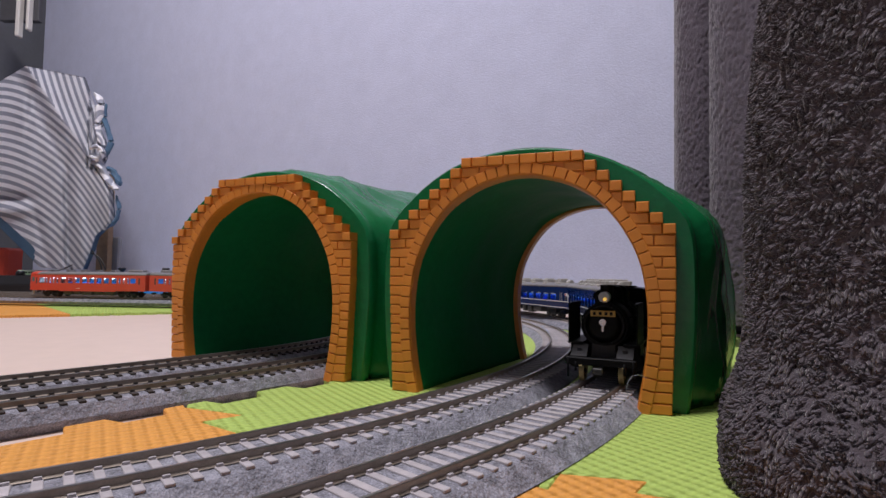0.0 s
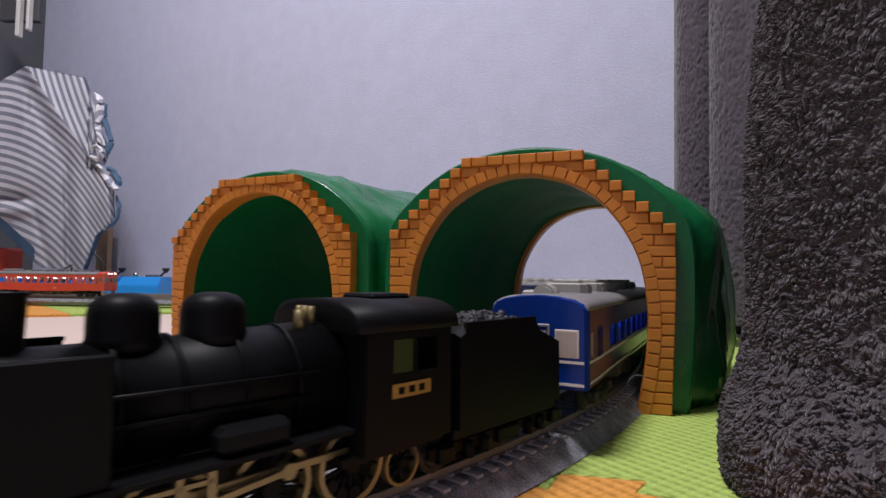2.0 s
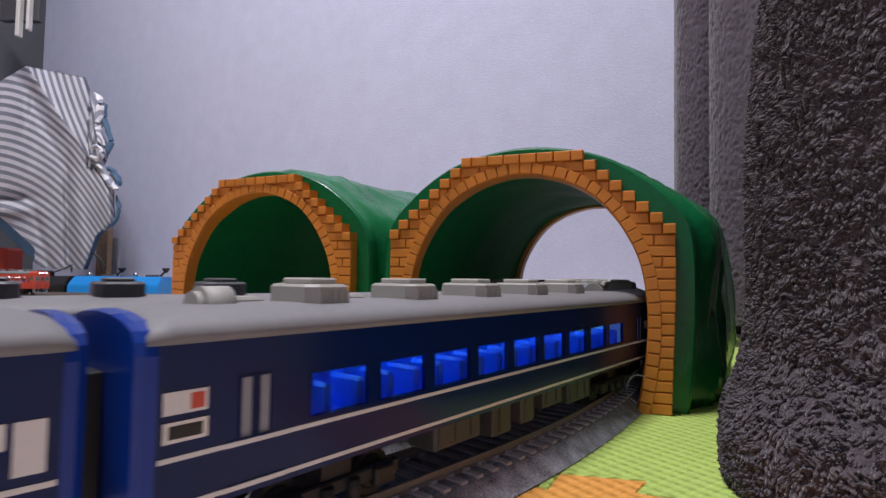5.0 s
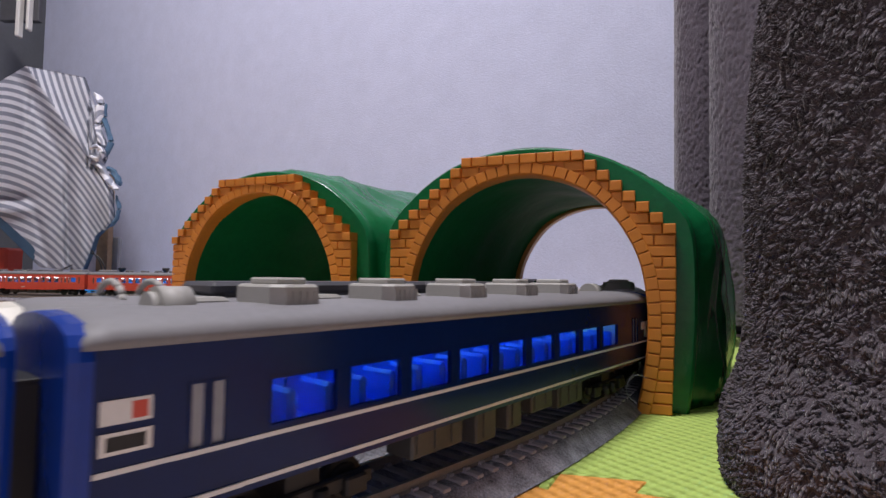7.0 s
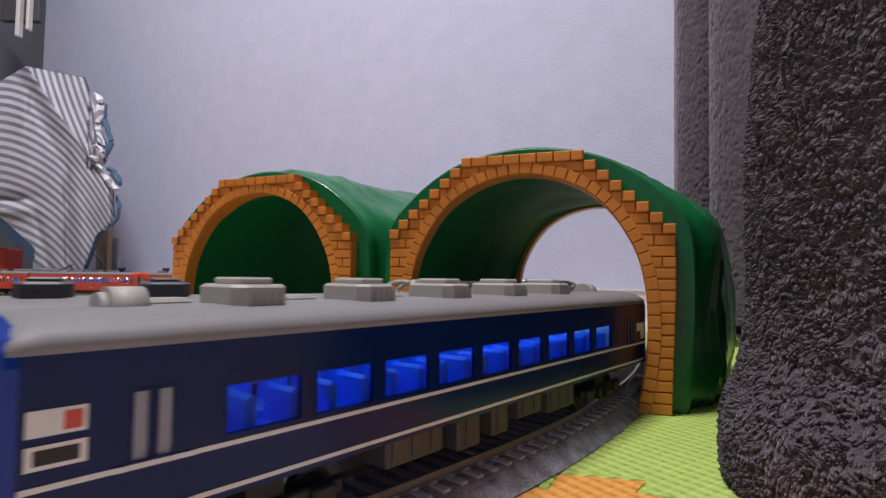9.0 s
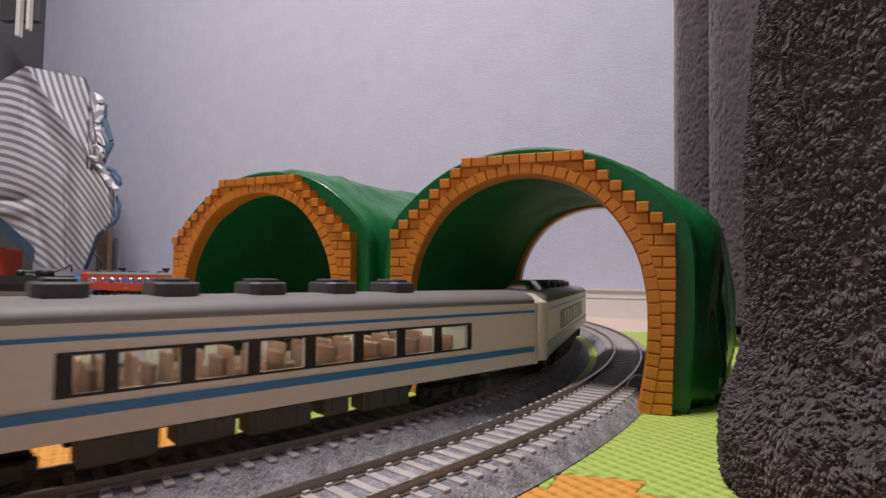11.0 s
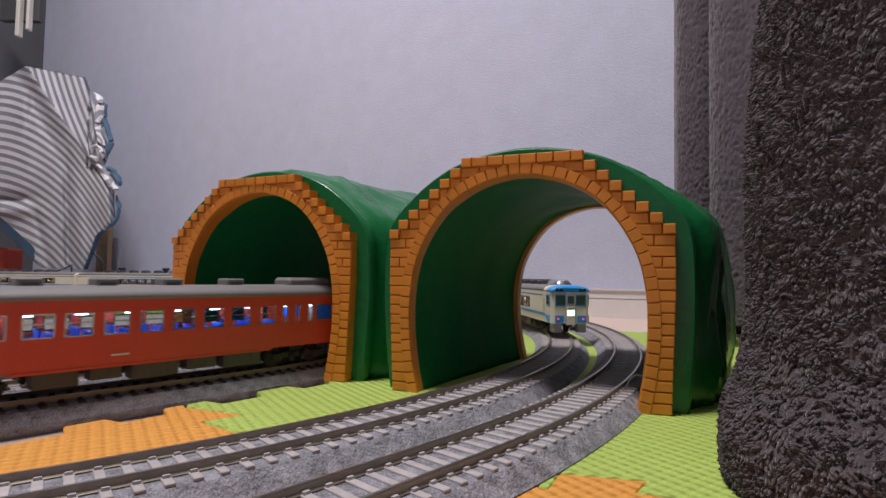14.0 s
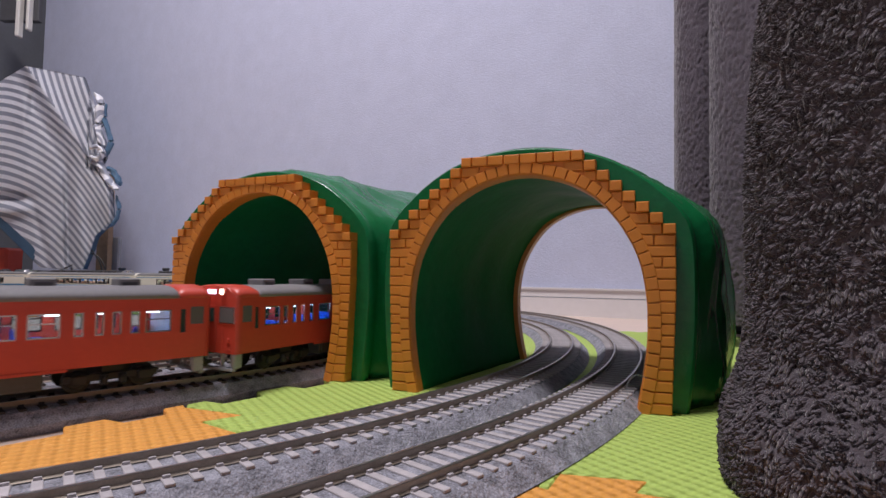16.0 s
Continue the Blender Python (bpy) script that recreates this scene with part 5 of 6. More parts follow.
    for sd in (-1, 1):
        bm = bmesh.new()
        xa, xb = DRIVERS[2], DRIVERS[0]
        box(bm, xa - 0.0012, xb + 0.0012, -0.0004, 0.0004, -0.0008, 0.0008, bevel=0.0002)
        for x in DRIVERS:
            cylinder(bm, (x, -0.0007, 0), (x, 0.0007, 0), 0.0016, 14)
        r = part("coupling_rod", bm, M_BRASS, t, "brass-coloured coupling rod")
        bm = bmesh.new()
        box(bm, 0, 0.0255, -0.0004, 0.0004, -0.0007, 0.0007, bevel=0.0002)
        cylinder(bm, (0, -0.0007, 0), (0, 0.0007, 0), 0.0016, 14)
        cylinder(bm, (0.0255, -0.0009, 0), (0.0255, 0.0009, 0), 0.0018, 14)
        m = part("main_rod", bm, M_BRASS, t, "brass-coloured main rod")
        rods.append((r, m, sd))
    return t, wheels, rods


def tender():
    t = thing("tender", "black coal tender coupled behind the steam locomotive", "tender")
    f = TENDER_L / 2
    bm = bmesh.new()
    hw = 0.0168
    rings = []
    for x, top in ((-f, 0.0300), (-f + 0.012, 0.0345), (-f + 0.014, 0.0372), (f - 0.004, 0.0372), (f, 0.0350)):
        rings.append([(x, -hw, 0.0115), (x, hw, 0.0115), (x, hw, top), (x, hw - 0.0022, top + 0.0009), (x, -hw + 0.0022, top + 0.0009), (x, -hw, top)])
    loft(bm, rings)
    part("tank", done(bm), M_BLACK, t, "black riveted tender tank")
    rng = random.Random(5)
    bm = bmesh.new()
    for _ in range(220):
        x, y = rng.uniform(-f + 0.016, f - 0.006), rng.uniform(-0.0125, 0.0125)
        r = rng.uniform(0.0008, 0.0017)
        bmesh.ops.create_icosphere(bm, subdivisions=1, radius=r, matrix=pose(x, y, 0.0366 + 0.0020 * (1 - (y / 0.014) ** 2) + rng.uniform(-0.0006, 0.0004), rng.uniform(0, 360), rng.uniform(0, 360), 0))
    tagged(part("coal", bm, M_COAL, t, "heap of glossy black coal"), kind="stuff")
    for sd in (-1, 1):
        bm = bmesh.new()
        a, c = sorted((sd * 0.0160, sd * 0.0168))
        box(bm, -f + 0.014, f - 0.002, a, c, 0.0370, 0.0388, bevel=0.0002)
        part("coal_rail", bm, M_BLACK, t)
        bm = bmesh.new()
        cylinder(bm, (f - 0.001, sd * 0.0150, 0.0130), (f - 0.001, sd * 0.0150, 0.0340), 0.0005, 8)
        part("hand_rail", bm, M_BRASS, t)
    bm = bmesh.new()
    box(bm, -f, f, -0.0150, 0.0150, 0.0085, 0.0118, bevel=0.0004)
    part("frame", bm, M_BLACK, t)
    for x in (0.0155, -0.0155):
        b = bogie(t, x * 0.95, M_BLACK)
    knuckle(t, -f, -1)
    return t


LOCO, LOCO_WHEELS, LOCO_RODS = locomotive()
TENDER = tender()
COACHES = [coach(leading=True)]
middle = coach()
COACHES += [middle, copy_thing(middle, Matrix()), coach(trailing=True)]
tail = white_car(-1, L=WHITE_L)
head = white_car(1, L=WHITE_L)
inner = white_car(0)
inner_dark = white_car(0, True)
WHITE = [head, inner, inner_dark, copy_thing(inner_dark, Matrix()), copy_thing(inner, Matrix()), tail]
first = red_car()
RED = [first] + [copy_thing(first, Matrix()) for _ in range(3)]
RED2 = [copy_thing(first, Matrix()) for _ in range(2)]


# ---- plush curtain and robe ----
def locks(verts, normals, pile, count, seed, owner, mat):
    """Curled locks of pile: each a bundle of tapered, bent strands that lean the same way."""
    rng = np.random.default_rng(seed)
    pick = rng.integers(0, len(verts), count)
    per, sides, levels = 4, 4, 3
    base, nrm = verts[pick], normals[pick]
    swirl = np.array([[noise.noise(Vector(p) * 150), noise.noise(Vector(p) * 150 + Vector((7, 3, 1))), noise.noise(Vector(p) * 150 + Vector((2, 9, 5)))] for p in base])
    lean = swirl * 1.7 + rng.normal(0, 0.30, (count, 3)) + np.array([0, 0, -0.35])
    lean -= (lean * nrm).sum(1, keepdims=True) * nrm
    size = pile * rng.uniform(0.7, 1.3, (count, 1))
    base, nrm, lean, size = (np.repeat(a, per, 0) for a in (base, nrm, lean, size))
    n = count * per
    e1 = np.cross(nrm, np.array([0.0, 0, 1.0]))
    e1 /= np.linalg.norm(e1, axis=1, keepdims=True) + 1e-9
    e2 = np.cross(nrm, e1)
    off = rng.normal(0, 0.30, (n, 2))
    spread = (e1 * off[:, :1] + e2 * off[:, 1:]) * size
    own = rng.normal(0, 0.18, (n, 3))
    rows = []
    for k in range(levels):
        f = k / (levels - 1)
        c = base - nrm * size * 0.35 + spread * (1 - 0.45 * f) + nrm * size * (1.25 * f - 0.35 * f * f) + (lean + own) * size * 0.6 * f * f
        r = size * (0.31, 0.30, 0.11)[k]
        for j in range(sides):
            a = 2 * math.pi * j / sides
            rows.append(c + (e1 * math.cos(a) + e2 * math.sin(a)) * r)
    co = np.stack(rows, 1).reshape(-1, 3)                      # strand by strand, level by level
    quad = np.array([[k * sides + j, k * sides + (j + 1) % sides, (k + 1) * sides + (j + 1) % sides, (k + 1) * sides + j] for k in range(levels - 1) for j in range(sides)])
    faces = (quad[None] + (np.arange(n) * levels * sides)[:, None, None]).reshape(-1)
    me = bpy.data.meshes.new("fleece")
    me.vertices.add(len(co))
    me.vertices.foreach_set("co", co.reshape(-1))
    me.loops.add(len(faces))
    me.loops.foreach_set("vertex_index", faces)
    me.polygons.add(len(faces) // 4)
    me.polygons.foreach_set("loop_start", np.arange(0, len(faces), 4))
    me.polygons.foreach_set("use_smooth", np.ones(len(faces) // 4, dtype=bool))
    me.update(calc_edges=True)
    me.materials.append(mat)
    ob = new("fleece", me)
    ob.parent = owner
    tagged(ob, "curled plush fleece", kind="stuff")


def plush(name, mat, face, plan, z0, z1, nu, nv, pile, tufts, lean, label, category, back=0.012, hem=None, clump=500.0, reach=9.0):
    """A hanging plush sheet along a plan line: a thick folded sheet with an uneven face, and curled locks on it up to the height reach."""
    line = smooth_line(plan, nu)
    bm = bmesh.new()
    rows, spots, ways = [], [], []
    for j in range(nv + 1):
        v = (j / nv) ** 1.2
        row = []
        for i, p in enumerate(line):
            q = line[min(i + 1, nu)] - line[max(i - 1, 0)]
            n = Vector((q.y, -q.x)).normalized()
            zb = z0 + (hem(i / nu) if hem else 0.0)
            z = zb + (z1 - zb) * v
            dx, dy = lean(i / nu, z)
            w = Vector((p.x + dx, p.y + dy, z))
            s = Vector((p.x, p.y, z))
            s += Vector((noise.noise(s * 260), noise.noise(s * 260 + Vector((9, 2, 5))), noise.noise(s * 260 + Vector((4, 8, 1))))) * 0.0022
            cell = noise.voronoi(s * clump)[0]
            d = pile * face * (1.0 - 1.5 * cell[0] ** 2 - 0.35 * max(0.0, 0.35 - (cell[1] - cell[0])) / 0.35 + 0.25 * noise.noise(s * 90))
            w += Vector((n.x, n.y, 0)) * d
            row.append(w)
            if z < reach:
                spots.append(w)
                ways.append((n.x, n.y, 0))
        rows.append(row)
    vs = [[bm.verts.new(p) for p in r] for r in rows]
    for a, b in zip(vs, vs[1:]):
        for i in range(nu):
            f = bm.faces.new((a[i], a[i + 1], b[i + 1], b[i]))
            f.smooth = True
    # back of the sheet, so that it has thickness
    bk = []
    for r in (rows[0], rows[-1]):
        br = []
        for i in range(0, nu + 1):
            q = line[min(i + 1, nu)] - line[max(i - 1, 0)]
            n = Vector((q.y, -q.x, 0)).normalized()
            br.append(bm.verts.new(r[i] - n * back))
        bk.append(br)
    for i in range(nu):
        bm.faces.new((bk[0][i + 1], bk[0][i], bk[1][i], bk[1][i + 1]))
        bm.faces.new((vs[0][i + 1], vs[0][i], bk[0][i], bk[0][i + 1]))
    ob = tagged(part(name, bm, mat), label, category)
    if tufts:
        locks(np.array(spots), np.array(ways, dtype=float), pile, tufts, 11, ob, mat)
    return ob


def robe_lean(u, z):
    """The hem bulges out over the floor; above it the robe hangs nearly straight."""
    low = np.interp(z, (-0.004, 0.006, 0.015, 0.021, 0.027, 0.036, 0.053, 0.075, 0.1), (-13.0, -13.6, -13.0, -11.0, -8.0, -5.0, -2.5, -1.0, 0.0))
    high = np.interp(z, (0.036, 0.053, 0.075, 0.1, 0.143, 0.165, 0.24), (0.0, -0.5, -2.0, -2.5, 1.5, 5.0, 8.0))
    return 0.001 * float(low * np.interp(u, (0.1, 0.33, 0.5, 0.67, 0.83, 1.0), (0.3, 0.9, 1.05, 1.8, 2.2, 2.2)) + high), 0.0


plush("hanging_robe", M_ROBE, 0.5, [(0.178, 0.285), (0.152, 0.247), (0.121, 0.203), (0.1055, 0.172), (0.1065, 0.146), (0.122, 0.118), (0.162, 0.098)], -0.0035, 0.24, 300, 260, 0.0017, 21000, robe_lean,
      "dark grey plush robe hanging down onto the green mat", "robe", reach=0.195)
plush("curtain", M_PLUSH, 1.0, [(0.42, 0.68), (0.29, 0.625), (0.2575, 0.58), (0.268, 0.553), (0.296, 0.54), (0.276, 0.520), (0.2525, 0.495), (0.262, 0.462), (0.31, 0.425), (0.5, 0.37)], 0.019, 0.9, 300, 420, 0.0016, 0,
      lambda u, z: (0.012 * max(0.0, z - 0.1), 0.0), "grey plush curtain with soft vertical folds, its hem above the floor", "curtain", hem=lambda u: 0.030 * max(0.0, 1 - u * 1.9), reach=0.42)


# ---- striped cloth over a chair by the wall ----
def pane_point(px, py, depth):
    """A place so far off that lies on the line of sight of a point of the wide view."""
    f = 934.33
    u, v = px - 784, py - 490.4
    return Vector(((u + 0.0107 * v) / f * depth, depth, EYE - (v - 0.0107 * u) / f * depth))


def striped_cloth():
    m = surface("striped_cotton", (0.5, 0.5, 0.53), 0.85, vary=0.06, size=20, bump=0.3, bump_size=400)
    nt = m.node_tree
    mul = [n for n in nt.nodes if n.bl_idname == "ShaderNodeMix"][0]
    uv = nt.nodes.new("ShaderNodeUVMap")
    sep = nt.nodes.new("ShaderNodeSeparateXYZ")
    nt.links.new(uv.outputs[0], sep.inputs[0])
    fr = nt.nodes.new("ShaderNodeMath")
    fr.operation = "FRACT"
    nt.links.new(sep.outputs[0], fr.inputs[0])
    st = nt.nodes.new("ShaderNodeValToRGB")
    st.color_ramp.elements[0].position, st.color_ramp.elements[0].color = 0.44, (0.35, 0.37, 0.44, 1)
    st.color_ramp.elements[1].position, st.color_ramp.elements[1].color = 0.52, (0.86, 0.86, 0.90, 1)
    nt.links.new(fr.outputs[0], st.inputs[0])
    nt.links.new(st.outputs[0], mul.inputs[6])
    hem = surface("blue_hem", (0.09, 0.17, 0.27), 0.85, vary=0.1, size=30, bump=0.3, bump_size=400)
    ys = [110, 135, 165, 176, 190, 206, 235, 262, 285, 310, 328, 340, 385, 402, 415, 445, 478]
    xr = [140, 149, 160, 178, 181, 172, 184, 186, 176, 188, 198, 198, 203, 188, 176, 168, 156]
    nu, nv = 110, 130
    bm = bmesh.new()
    layer = bm.loops.layers.uv.new("UVMap")
    grid, where = [], {}

    def front(px, py):
        return py - 0.15 * px - 0.0038 * px * px + 3.0 * noise.noise(Vector((px * 0.014, py * 0.014, 1)))

    def panel(px, py):
        return 330 - 1.22 * (px - 0.30 * (py - 112) - 0.0007 * (py - 112) ** 2)

    def flap(px, py):
        return 1.5 * (px - 0.25 * (py - 150)) + 6 * noise.noise(Vector((px * 0.03, py * 0.03, 4)))
    for j in range(nv + 1):
        v = j / nv
        row = []
        for i in range(nu + 1):
            u = i / nu
            right = float(np.interp(112 + 366 * v, ys, xr))
            px = -120 + (right + 120) * (1 - (1 - u) ** 1.15)
            top = 110 + (0.62 * (32 - px) if px < 32 else 0.20 * (px - 32))
            top = min(top, 190)
            bottom = 405 + 0.95 * px if px < 72 else 473 + 4 * min(1, (px - 72) / 40)
            py = top + (bottom - top) * v
            y = 1.36 - 0.03 * math.sin(min(1.0, v * 1.4) * 1.57)
            ridge = px - (35 + 0.70 * (py - 112))           # the fold from the corner down to the side
            y -= 0.022 * math.exp(-(ridge / 16) ** 2) * min(1, max(0, (300 - py) / 80))
            y += 0.00030 * max(0.0, ridge) if py < 280 else 0.0
            y -= 0.014 * math.exp(-((px - 32 - 0.03 * (py - 110)) / 15) ** 2) * max(0, 1 - v * 1.2)
            y += 0.016 * math.exp(-((px - 112 - 0.06 * (py - 300)) / 6) ** 2) * min(1, max(0, (py - 270) / 60))
            for k, (cx, sl, wd) in enumerate(((58, 0.55, 9), (82, 0.62, 8), (66, 0.30, 8), (140, 0.10, 10), (20, -0.12, 8))):
                c0 = cx + sl * (py - (200 if k < 2 else 400))
                y += (0.007, -0.006, 0.007, -0.008, 0.007)[k] * math.exp(-((px - c0) / wd) ** 2) * (math.exp(-((py - (215, 245, 420, 400, 200)[k]) / 75) ** 2))
            y += 0.020 * math.exp(-((px - 15) / 32) ** 2 - ((py - 352) / 9) ** 2) - 0.018 * math.exp(-((px - 15) / 34) ** 2 - ((py - 372) / 12) ** 2)
            y += 0.006 * noise.noise(Vector((px * 0.03, py * 0.018, 3)))
            if px > 148 and py < 300:
                y += 0.012 + 0.014 * math.sin((px - 148) * 0.42 + py * 0.03)
            if u > 0.95:
                y += 0.05 * ((u - 0.95) / 0.05) ** 1.5
            vert = bm.verts.new(pane_point(px, py, y))
            where[vert] = (px, py)
            row.append((vert, px, py, u, v))
        grid.append(row)
    for a, b in zip(grid, grid[1:]):
        for i in range(nu):
            f = bm.faces.new((a[i][0], b[i][0], b[i + 1][0], a[i + 1][0]))
            f.smooth = True
            px, py, u, v = a[i][1:]
            rule = front if px < 35 + 0.70 * (py - 112) else panel
            if px > 148 and py < 275:
                rule = flap
            for lp in f.loops:
                lp[layer].uv = (rule(*where[lp.vert]) / 15.0, v)
            f.material_index = 1 if (v > 0.93 and px < 60) or (u > 0.985 and py > 215) or (py > 405 and u > 0.95) else 0
    bmesh.ops.solidify(bm, geom=bm.faces[:], thickness=0.004)
    cover = thing("cloth_cover", "grey and white striped cotton cloth with blue hem draped over furniture", "cloth")
    part("drape", bm, [m, hem], cover)

    # the gathered edge: soft rolls of cloth along its side
    def roll(path, radius, mat, seed, depth=1.335):
        bmr = bmesh.new()
        lay_uv = bmr.loops.layers.uv.new("UVMap")
        pts = smooth_line([pane_point(x, y, depth) for x, y in path], 34)
        rings = []
        for k, p in enumerate(pts):
            d = (pts[min(k + 1, 34)] - pts[max(k - 1, 0)]).normalized()
            q = d.to_track_quat("Z", "Y").to_matrix()
            e = min(1.0, 0.35 + 4 * k / 34, 0.35 + 4 * (34 - k) / 34)
            ring = []
            for i in range(18):
                a = 2 * math.pi * i / 18
                r = radius * e * (1 + 0.34 * noise.noise(Vector((math.cos(a) * 1.3 + seed, math.sin(a) * 1.3, k * 0.22))) + 0.16 * math.sin(3 * a + k * 0.5))
                ring.append(p + q @ Vector((r * math.cos(a) * 1.25, r * math.sin(a) * 0.8, 0)))
            rings.append(ring)
        loft(bmr, rings, True, True, smooth=True)
        for f in done(bmr).faces:
            for lp in f.loops:
                c = lp.vert.co
                lp[lay_uv].uv = (c.x * 30 + c.z * 34 + 2 * noise.noise(c * 20), 0)
        part("fold", bmr, mat, cover, "rumpled fold of cloth")
    roll([(158, 160), (170, 178), (166, 215), (170, 240), (178, 256)], 0.0085, m, 1.0)
    roll([(180, 180), (176, 205), (184, 228), (190, 248), (184, 268), (168, 274)], 0.0065, hem, 2.0, 1.345)
    roll([(152, 262), (165, 258), (176, 268), (166, 280), (154, 274)], 0.0075, m, 3.0, 1.325)
    roll([(156, 286), (172, 292), (184, 312), (196, 330), (206, 334)], 0.0090, m, 4.0)
    roll([(180, 298), (194, 300), (204, 316), (209, 328)], 0.0080, hem, 5.0, 1.35)
    roll([(203, 345), (208, 370), (202, 392), (188, 404)], 0.0050, hem, 6.0, 1.35)
    # what stands under the cloth
    t = thing("draped_stand", "wooden stand hidden under the striped cloth", "stand")
    for name, px0, px1, z0, z1 in (("side_board", 170, 190, -0.004, 0.33), ("front_leg", -40, -20, -0.004, 0.45)):
        bm = bmesh.new()
        a, b = pane_point(px0, 460, 1.43), pane_point(px1, 460, 1.43)
        box(bm, a.x, b.x, 1.43, 1.452, z0, z1, bevel=0.001)
        part(name, bm, M_WOOD, t, "pale brown board")
    bm = bmesh.new()
    a, b = pane_point(-100, 300, 1.43), pane_point(140, 300, 1.43)
    box(bm, a.x, b.x, 1.42, 1.46, 0.30, 0.33)
    part("top_board", bm, M_WOOD, t)
    # the shadow beside the cloth, built as an upright grey slab
    bm = bmesh.new()
    a, b = pane_point(192, 460, 1.46), pane_point(210, 460, 1.46)
    box(bm, a.x, b.x, 1.46, 1.475, -0.004, 0.16, bevel=0.003)
    tagged(part("shadow_slab", bm, M_GREYP), "grey slab that stands in for a shadow by the wall", "panel")


M_WOOD = surface("brown_wood", (0.3, 0.2, 0.12), 0.55, vary=0.25, size=12)
striped_cloth()


# ---- controllers behind the far tracks ----
def control_box(px0, px1, depth, mat, label, category, group):
    t = thing("control_box", label, category, group)
    a, b = pane_point(px0, 500, depth), pane_point(px1, 500, depth)
    bm = bmesh.new()
    rings = []
    for z, e, back in ((-0.004, 0.0, 0.0), (0.030, 0.0, 0.0), (0.052, 0.003, 0.020)):
        rings.append([(a.x + e, depth + back, z), (b.x - e, depth + back, z), (b.x - e, depth + 0.075, z), (a.x + e, depth + 0.075, z)])
    loft(bm, rings)
    bmesh.ops.bevel(bm, geom=bm.edges[:], offset=0.002, segments=2, affect="EDGES")
    part("housing", done(bm), mat, t)
    return t, a, b


def controllers():
    d = 1.30
    for p0, p1 in ((120, 203), (206, 281)):
        t, a, b = control_box(p0, p1, d, M_BRIGHTBLUE, "bright blue point control box with silver lever", "control box", "blue control boxes")
        bm = bmesh.new()
        box(bm, a.x, b.x, d + 0.001, d + 0.073, -0.004, 0.008)
        part("base", bm, M_BOXBLACK, t, "black base")
        x = a.x * 0.25 + b.x * 0.75
        bm = bmesh.new()
        box(bm, x - 0.022, x + 0.012, d + 0.03, d + 0.05, 0.0505, 0.0575, bevel=0.001)
        lever = part("lever_plate", bm, M_STEEL, t, "silver lever plate")
        bm = bmesh.new()
        cylinder(bm, (x + 0.012, d + 0.04, 0.055), (x + 0.022, d + 0.04, 0.066), 0.0025, 10)
        turned(bm, x + 0.024, d + 0.04, [(0.003, 0.062), (0.0085, 0.070), (0.0095, 0.073), (0.006, 0.0745)], 14)
        part("lever_knob", done(bm), M_BOXBLACK, lever, "black lever knob")
        bm = bmesh.new()
        xs = a.x * 0.72 + b.x * 0.28
        cylinder(bm, (xs, d + 0.035, 0.050), (xs, d + 0.035, 0.062), 0.006, 14)
        part("silver_button", bm, M_STEEL, t)
    t, a, b = control_box(-70, 116, d, M_BOXBLACK, "black power controller with round speed knob", "power controller", "")
    for px, r, h in ((82, 0.019, 0.014), (38, 0.010, 0.012)):
        x = pane_point(px, 480, d + 0.04).x
        bm = bmesh.new()
        turned(bm, x, d + 0.04, [(r, 0.051), (r, 0.051 + h * 0.7), (r * 0.9, 0.051 + h), (r * 0.3, 0.051 + h * 1.02)], 22)
        part("speed_knob", done(bm), M_BOXBLACK, t, "black knob")
    x0, x1 = pane_point(32, 470, d + 0.065).x, pane_point(70, 470, d + 0.065).x
    bm = bmesh.new()
    box(bm, x0, x1, d + 0.066, d + 0.0685, 0.054, 0.066, bevel=0.0004)
    lb = part("name_label", bm, M_WHITEP, t, "white label with dark bars")
    bm = bmesh.new()
    for k in range(6):
        c = x0 + 0.004 + k * (x1 - x0 - 0.008) / 6
        box(bm, c, c + (x1 - x0) * 0.1, d + 0.0655, d + 0.066, 0.058, 0.062)
    part("label_bars", bm, M_BOXBLACK, lb)
    bm = bmesh.new()
    xk = pane_point(6, 470, d).x
    box(bm, xk - 0.004, xk + 0.004, d + 0.05, d + 0.055, 0.053, 0.060)
    part("pilot_lamp", bm, glow("green_pilot", (0.25, 1.0, 0.25), 1.5), t, "green glowing pilot lamp")
    # red box behind
    bm = bmesh.new()
    a, b = pane_point(-70, 440, 1.40), pane_point(12, 440, 1.40)
    box(bm, a.x, b.x, 1.40, 1.46, -0.004, 0.125, bevel=0.006)
    tagged(part("red_canister", bm, M_RED), "red canister standing behind the black controller", "canister")

    def cable(points, r, label):
        cu = bpy.data.curves.new("cable", "CURVE")
        cu.dimensions, cu.bevel_depth, cu.bevel_resolution = "3D", r, 2
        sp = cu.splines.new("NURBS")
        sp.points.add(len(points) - 1)
        for q, p in zip(sp.points, points):
            q.co = (*p, 1)
        sp.use_endpoint_u, sp.order_u = True, 3
        cu.materials.append(M_BOXBLACK)
        tagged(new("cable", cu), label, "cable", "black cables")
    P = lambda x, y, dd=1.335: pane_point(x, y, dd)
    cable([P(188, 478), P(184, 465), P(172, 452), P(156, 446), P(149, 438), P(156, 436), P(170, 452), P(180, 468), P(182, 480)], 0.0016, "thin black cable in a loop above the blue boxes")
    cable([P(100, 481), P(120, 474), P(140, 463), P(128, 472), P(128, 482)], 0.0016, "thin black cable over the black controller")
    # dark object under the curtain, thread by the tunnel's foot
    bm = bmesh.new()
    a, b = pane_point(1262, 580, 0.62), pane_point(1330, 580, 0.62)
    box(bm, a.x, b.x, 0.62, 0.70, -0.004, 0.022, bevel=0.004)
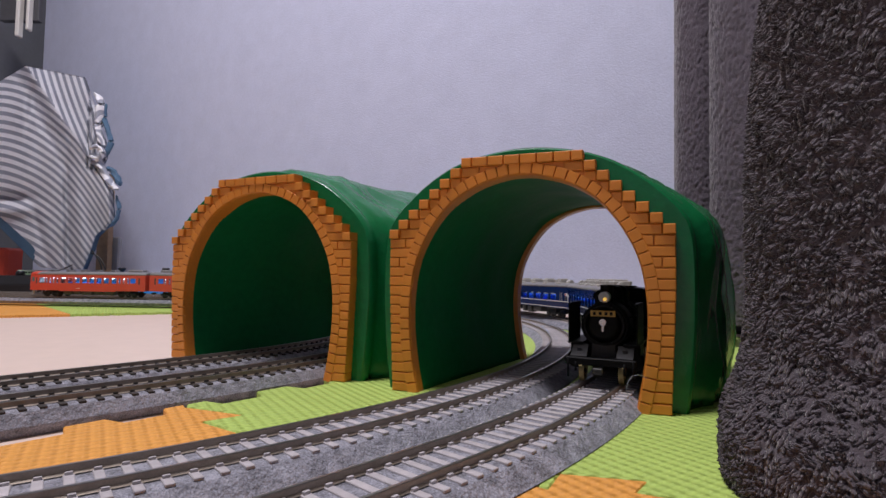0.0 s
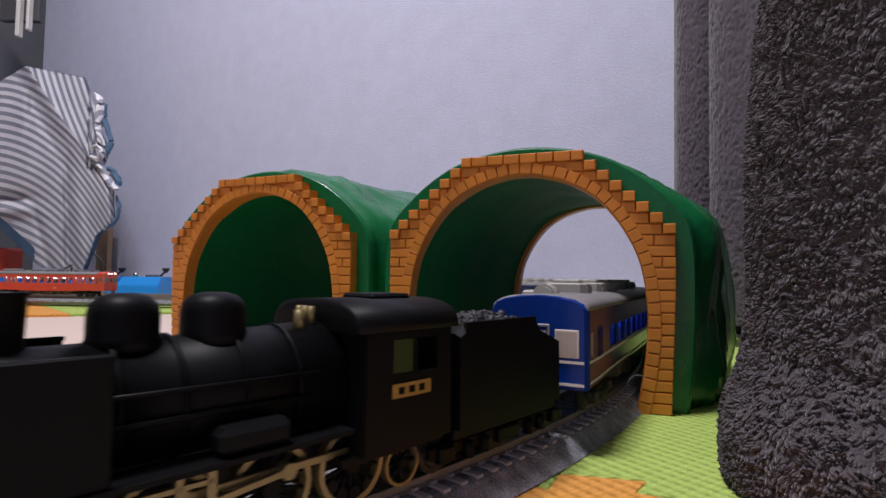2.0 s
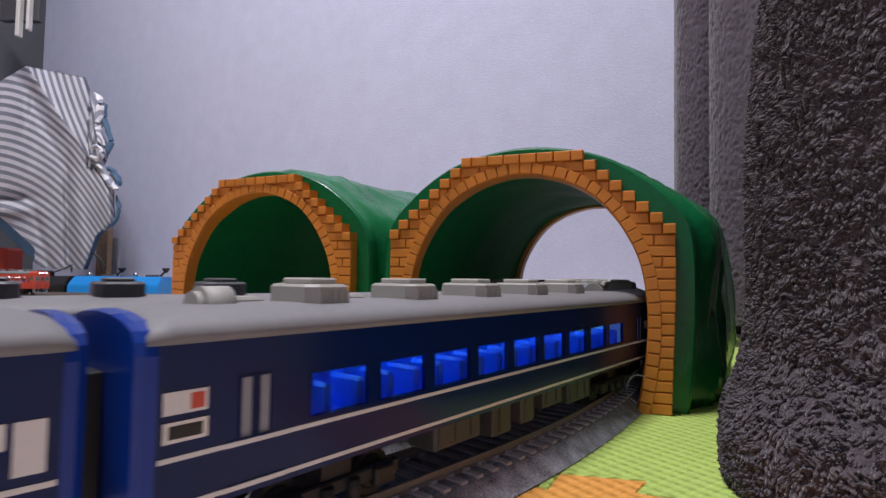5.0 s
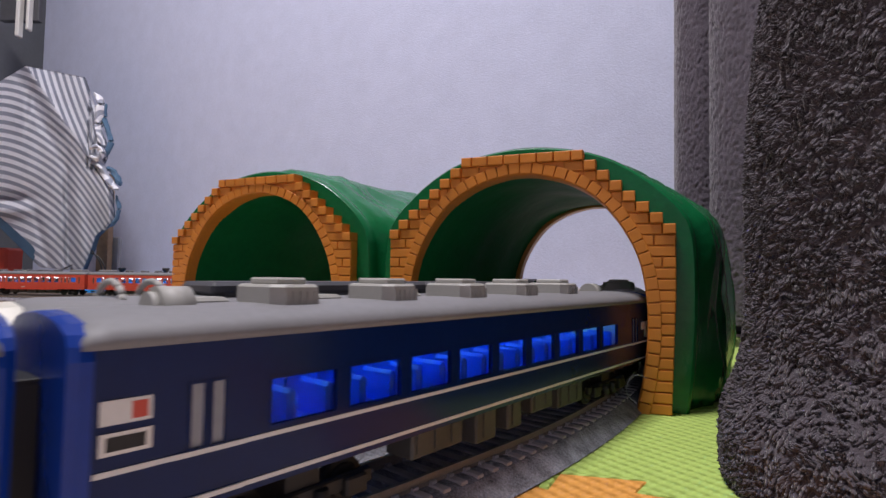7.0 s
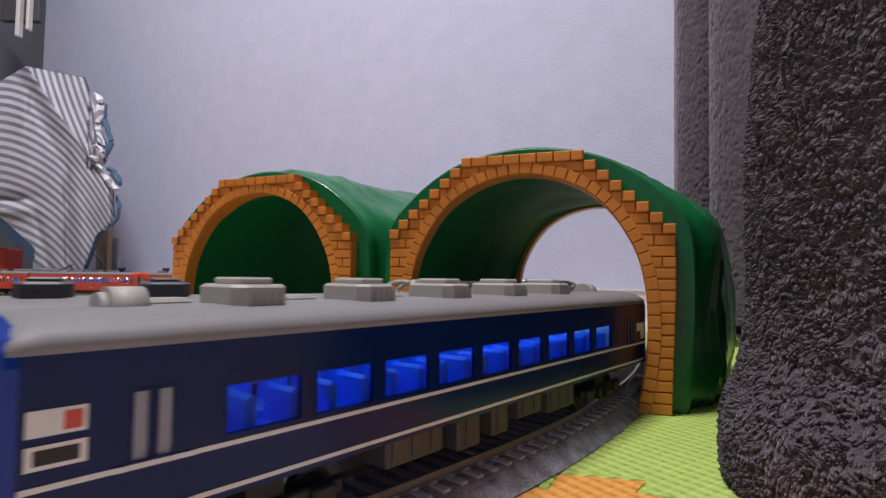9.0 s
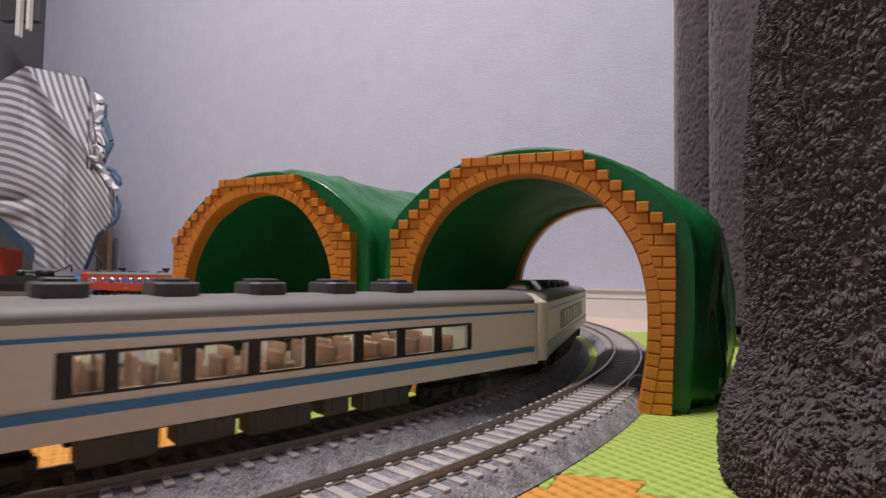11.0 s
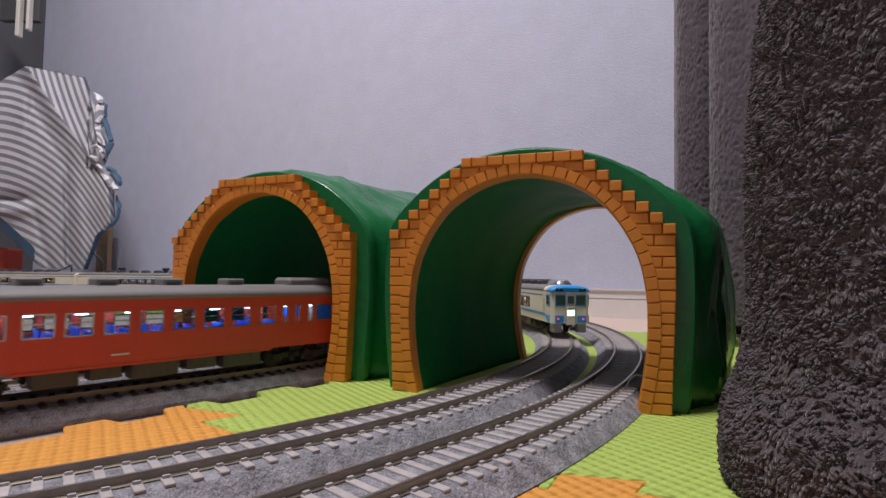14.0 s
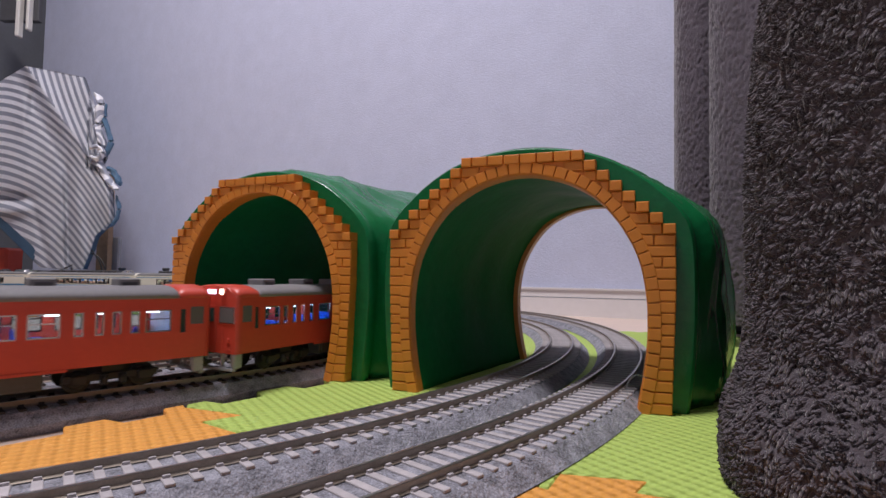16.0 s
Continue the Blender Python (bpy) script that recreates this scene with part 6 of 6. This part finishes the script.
    tagged(part("dark_box", bm, M_BOXBLACK), "flat black box on the floor under the curtain", "box")
    cu = bpy.data.curves.new("thread", "CURVE")
    cu.dimensions, cu.bevel_depth = "3D", 0.00012
    sp = cu.splines.new("NURBS")
    pts = [pane_point(x, y, 0.222) for x, y in ((1122, 710), (1106, 700), (1105, 680), (1114, 664), (1130, 660), (1140, 668))]
    sp.points.add(len(pts) - 1)
    for q, p in zip(sp.points, pts):
        q.co = (*p, 1)
    sp.use_endpoint_u, sp.order_u = True, 3
    cu.materials.append(M_GREYP)
    tagged(new("thread", cu), "thin grey thread curled by the tunnel's foot", "thread")
    # rack on the side wall
    t = thing("wall_rack", "dark wall rack with two pale uprights near the corner", "rack")
    for name, x0, x1, y0, y1, mat in (("rack_back", -30, 42, -40, 20, M_AC_DARK), ("upright", 8, 16, -20, 54, M_WHITEP), ("upright", 27, 33, -20, 42, M_WHITEP)):
        bm = bmesh.new()
        a, b = pane_point(x0, y1, 1.62), pane_point(x1, y0, 1.62)
        k = 0.0 if name == "upright" else 0.02
        box(bm, a.x, b.x, 1.62 + k, 1.64 + k, a.z, b.z, bevel=0.002)
        part(name, bm, mat, t)


controllers()


# ---- what moves ----
def run(cars, line, head, direction):
    """Key a train of (vehicle, length, gap behind it, turned round): head gives the place of its front at a time; direction -1 runs against the line's heading."""
    off = 0.0
    for car, ln, gap, turned_round in cars:
        rows = []
        for i in range(81):
            t = i * 0.2
            m = ride(line, head(t) - direction * (off + ln / 2), ln)
            if (direction < 0) != turned_round:
                m = m @ Matrix.Rotation(math.pi, 4, "Z")
            rows.append((t, m))
        walk(car, rows)
        off += ln + gap


def timetable(*marks):
    """The head's place at a time, from (seconds, metres), running on evenly before and after."""
    ts, ss = [m[0] for m in marks], [m[1] for m in marks]

    def head_at(t):
        if t <= ts[0]:
            return ss[0] + (ss[1] - ss[0]) / (ts[1] - ts[0]) * (t - ts[0])
        if t >= ts[-1]:
            return ss[-1] + (ss[-1] - ss[-2]) / (ts[-1] - ts[-2]) * (t - ts[-1])
        return float(np.interp(t, ts, ss))
    return head_at


STEAM_SPEED = 0.1225


def motions():
    gap = 0.0085
    white_lengths = [WHITE_L, 0.230, 0.230, 0.230, 0.230, WHITE_L]
    whole = sum(white_lengths) + 5 * gap
    run([(LOCO, LOCO_L, 0.003, False), (TENDER, TENDER_L, 0.0060, False)] + [(c, COACH_L, 0.0074, False) for c in COACHES], LINE_A, timetable((0, 0.1245), (10, 0.1245 - STEAM_SPEED * 10)), -1)
    run([(c, n, gap, False) for c, n in zip(WHITE, white_lengths)], LINE_B, timetable((2.8, 0.115), (11.6, 0.145 + whole), (12.5, 0.277 + whole), (13.5, 0.425 + whole), (14.5, 0.598 + whole)), 1)
    run([(RED[0], RED_L, gap, False), (RED[1], RED_L, gap, True), (RED[2], RED_L, gap, False), (RED[3], RED_L, gap, True)], LINE_C, timetable((0, 0.212 + 11.6 * 0.168), (11.6, 0.212), (13.0, 0.022), (13.5, -0.051), (16.0, -0.051 - 2.5 * 0.1605)), -1)
    run([(RED2[0], RED_L, gap, False), (RED2[1], RED_L, gap, True)], LINE_D, timetable((0, 1.135), (10, 1.135 + 1.55)), 1)
    # driving wheels and rods
    crank = 0.0042
    omega = STEAM_SPEED / DRIVER_R
    times = [i * 0.1 for i in range(161)]
    for w, x, sd in LOCO_WHEELS:
        walk(w, [(t, Matrix.LocRotScale((x, sd * 0.0092, DRIVER_R), Euler((0, omega * t + (1.57 if sd > 0 else 0), 0)), None)) for t in times])
    for rod, main, sd in LOCO_RODS:
        rows, rows2 = [], []
        for t in times:
            a = omega * t + (1.57 if sd > 0 else 0)
            px, pz = crank * math.cos(a), -crank * math.sin(a)
            rows.append((t, pose(px, sd * 0.0115, DRIVER_R + pz)))
            tilt = math.asin((0.0100 - DRIVER_R - pz) / 0.0255)
            rows2.append((t, Matrix.LocRotScale((DRIVERS[1] + px, sd * 0.0130, DRIVER_R + pz), Euler((0, -tilt, 0)), None)))
        walk(rod, rows)
        walk(main, rows2)


motions()
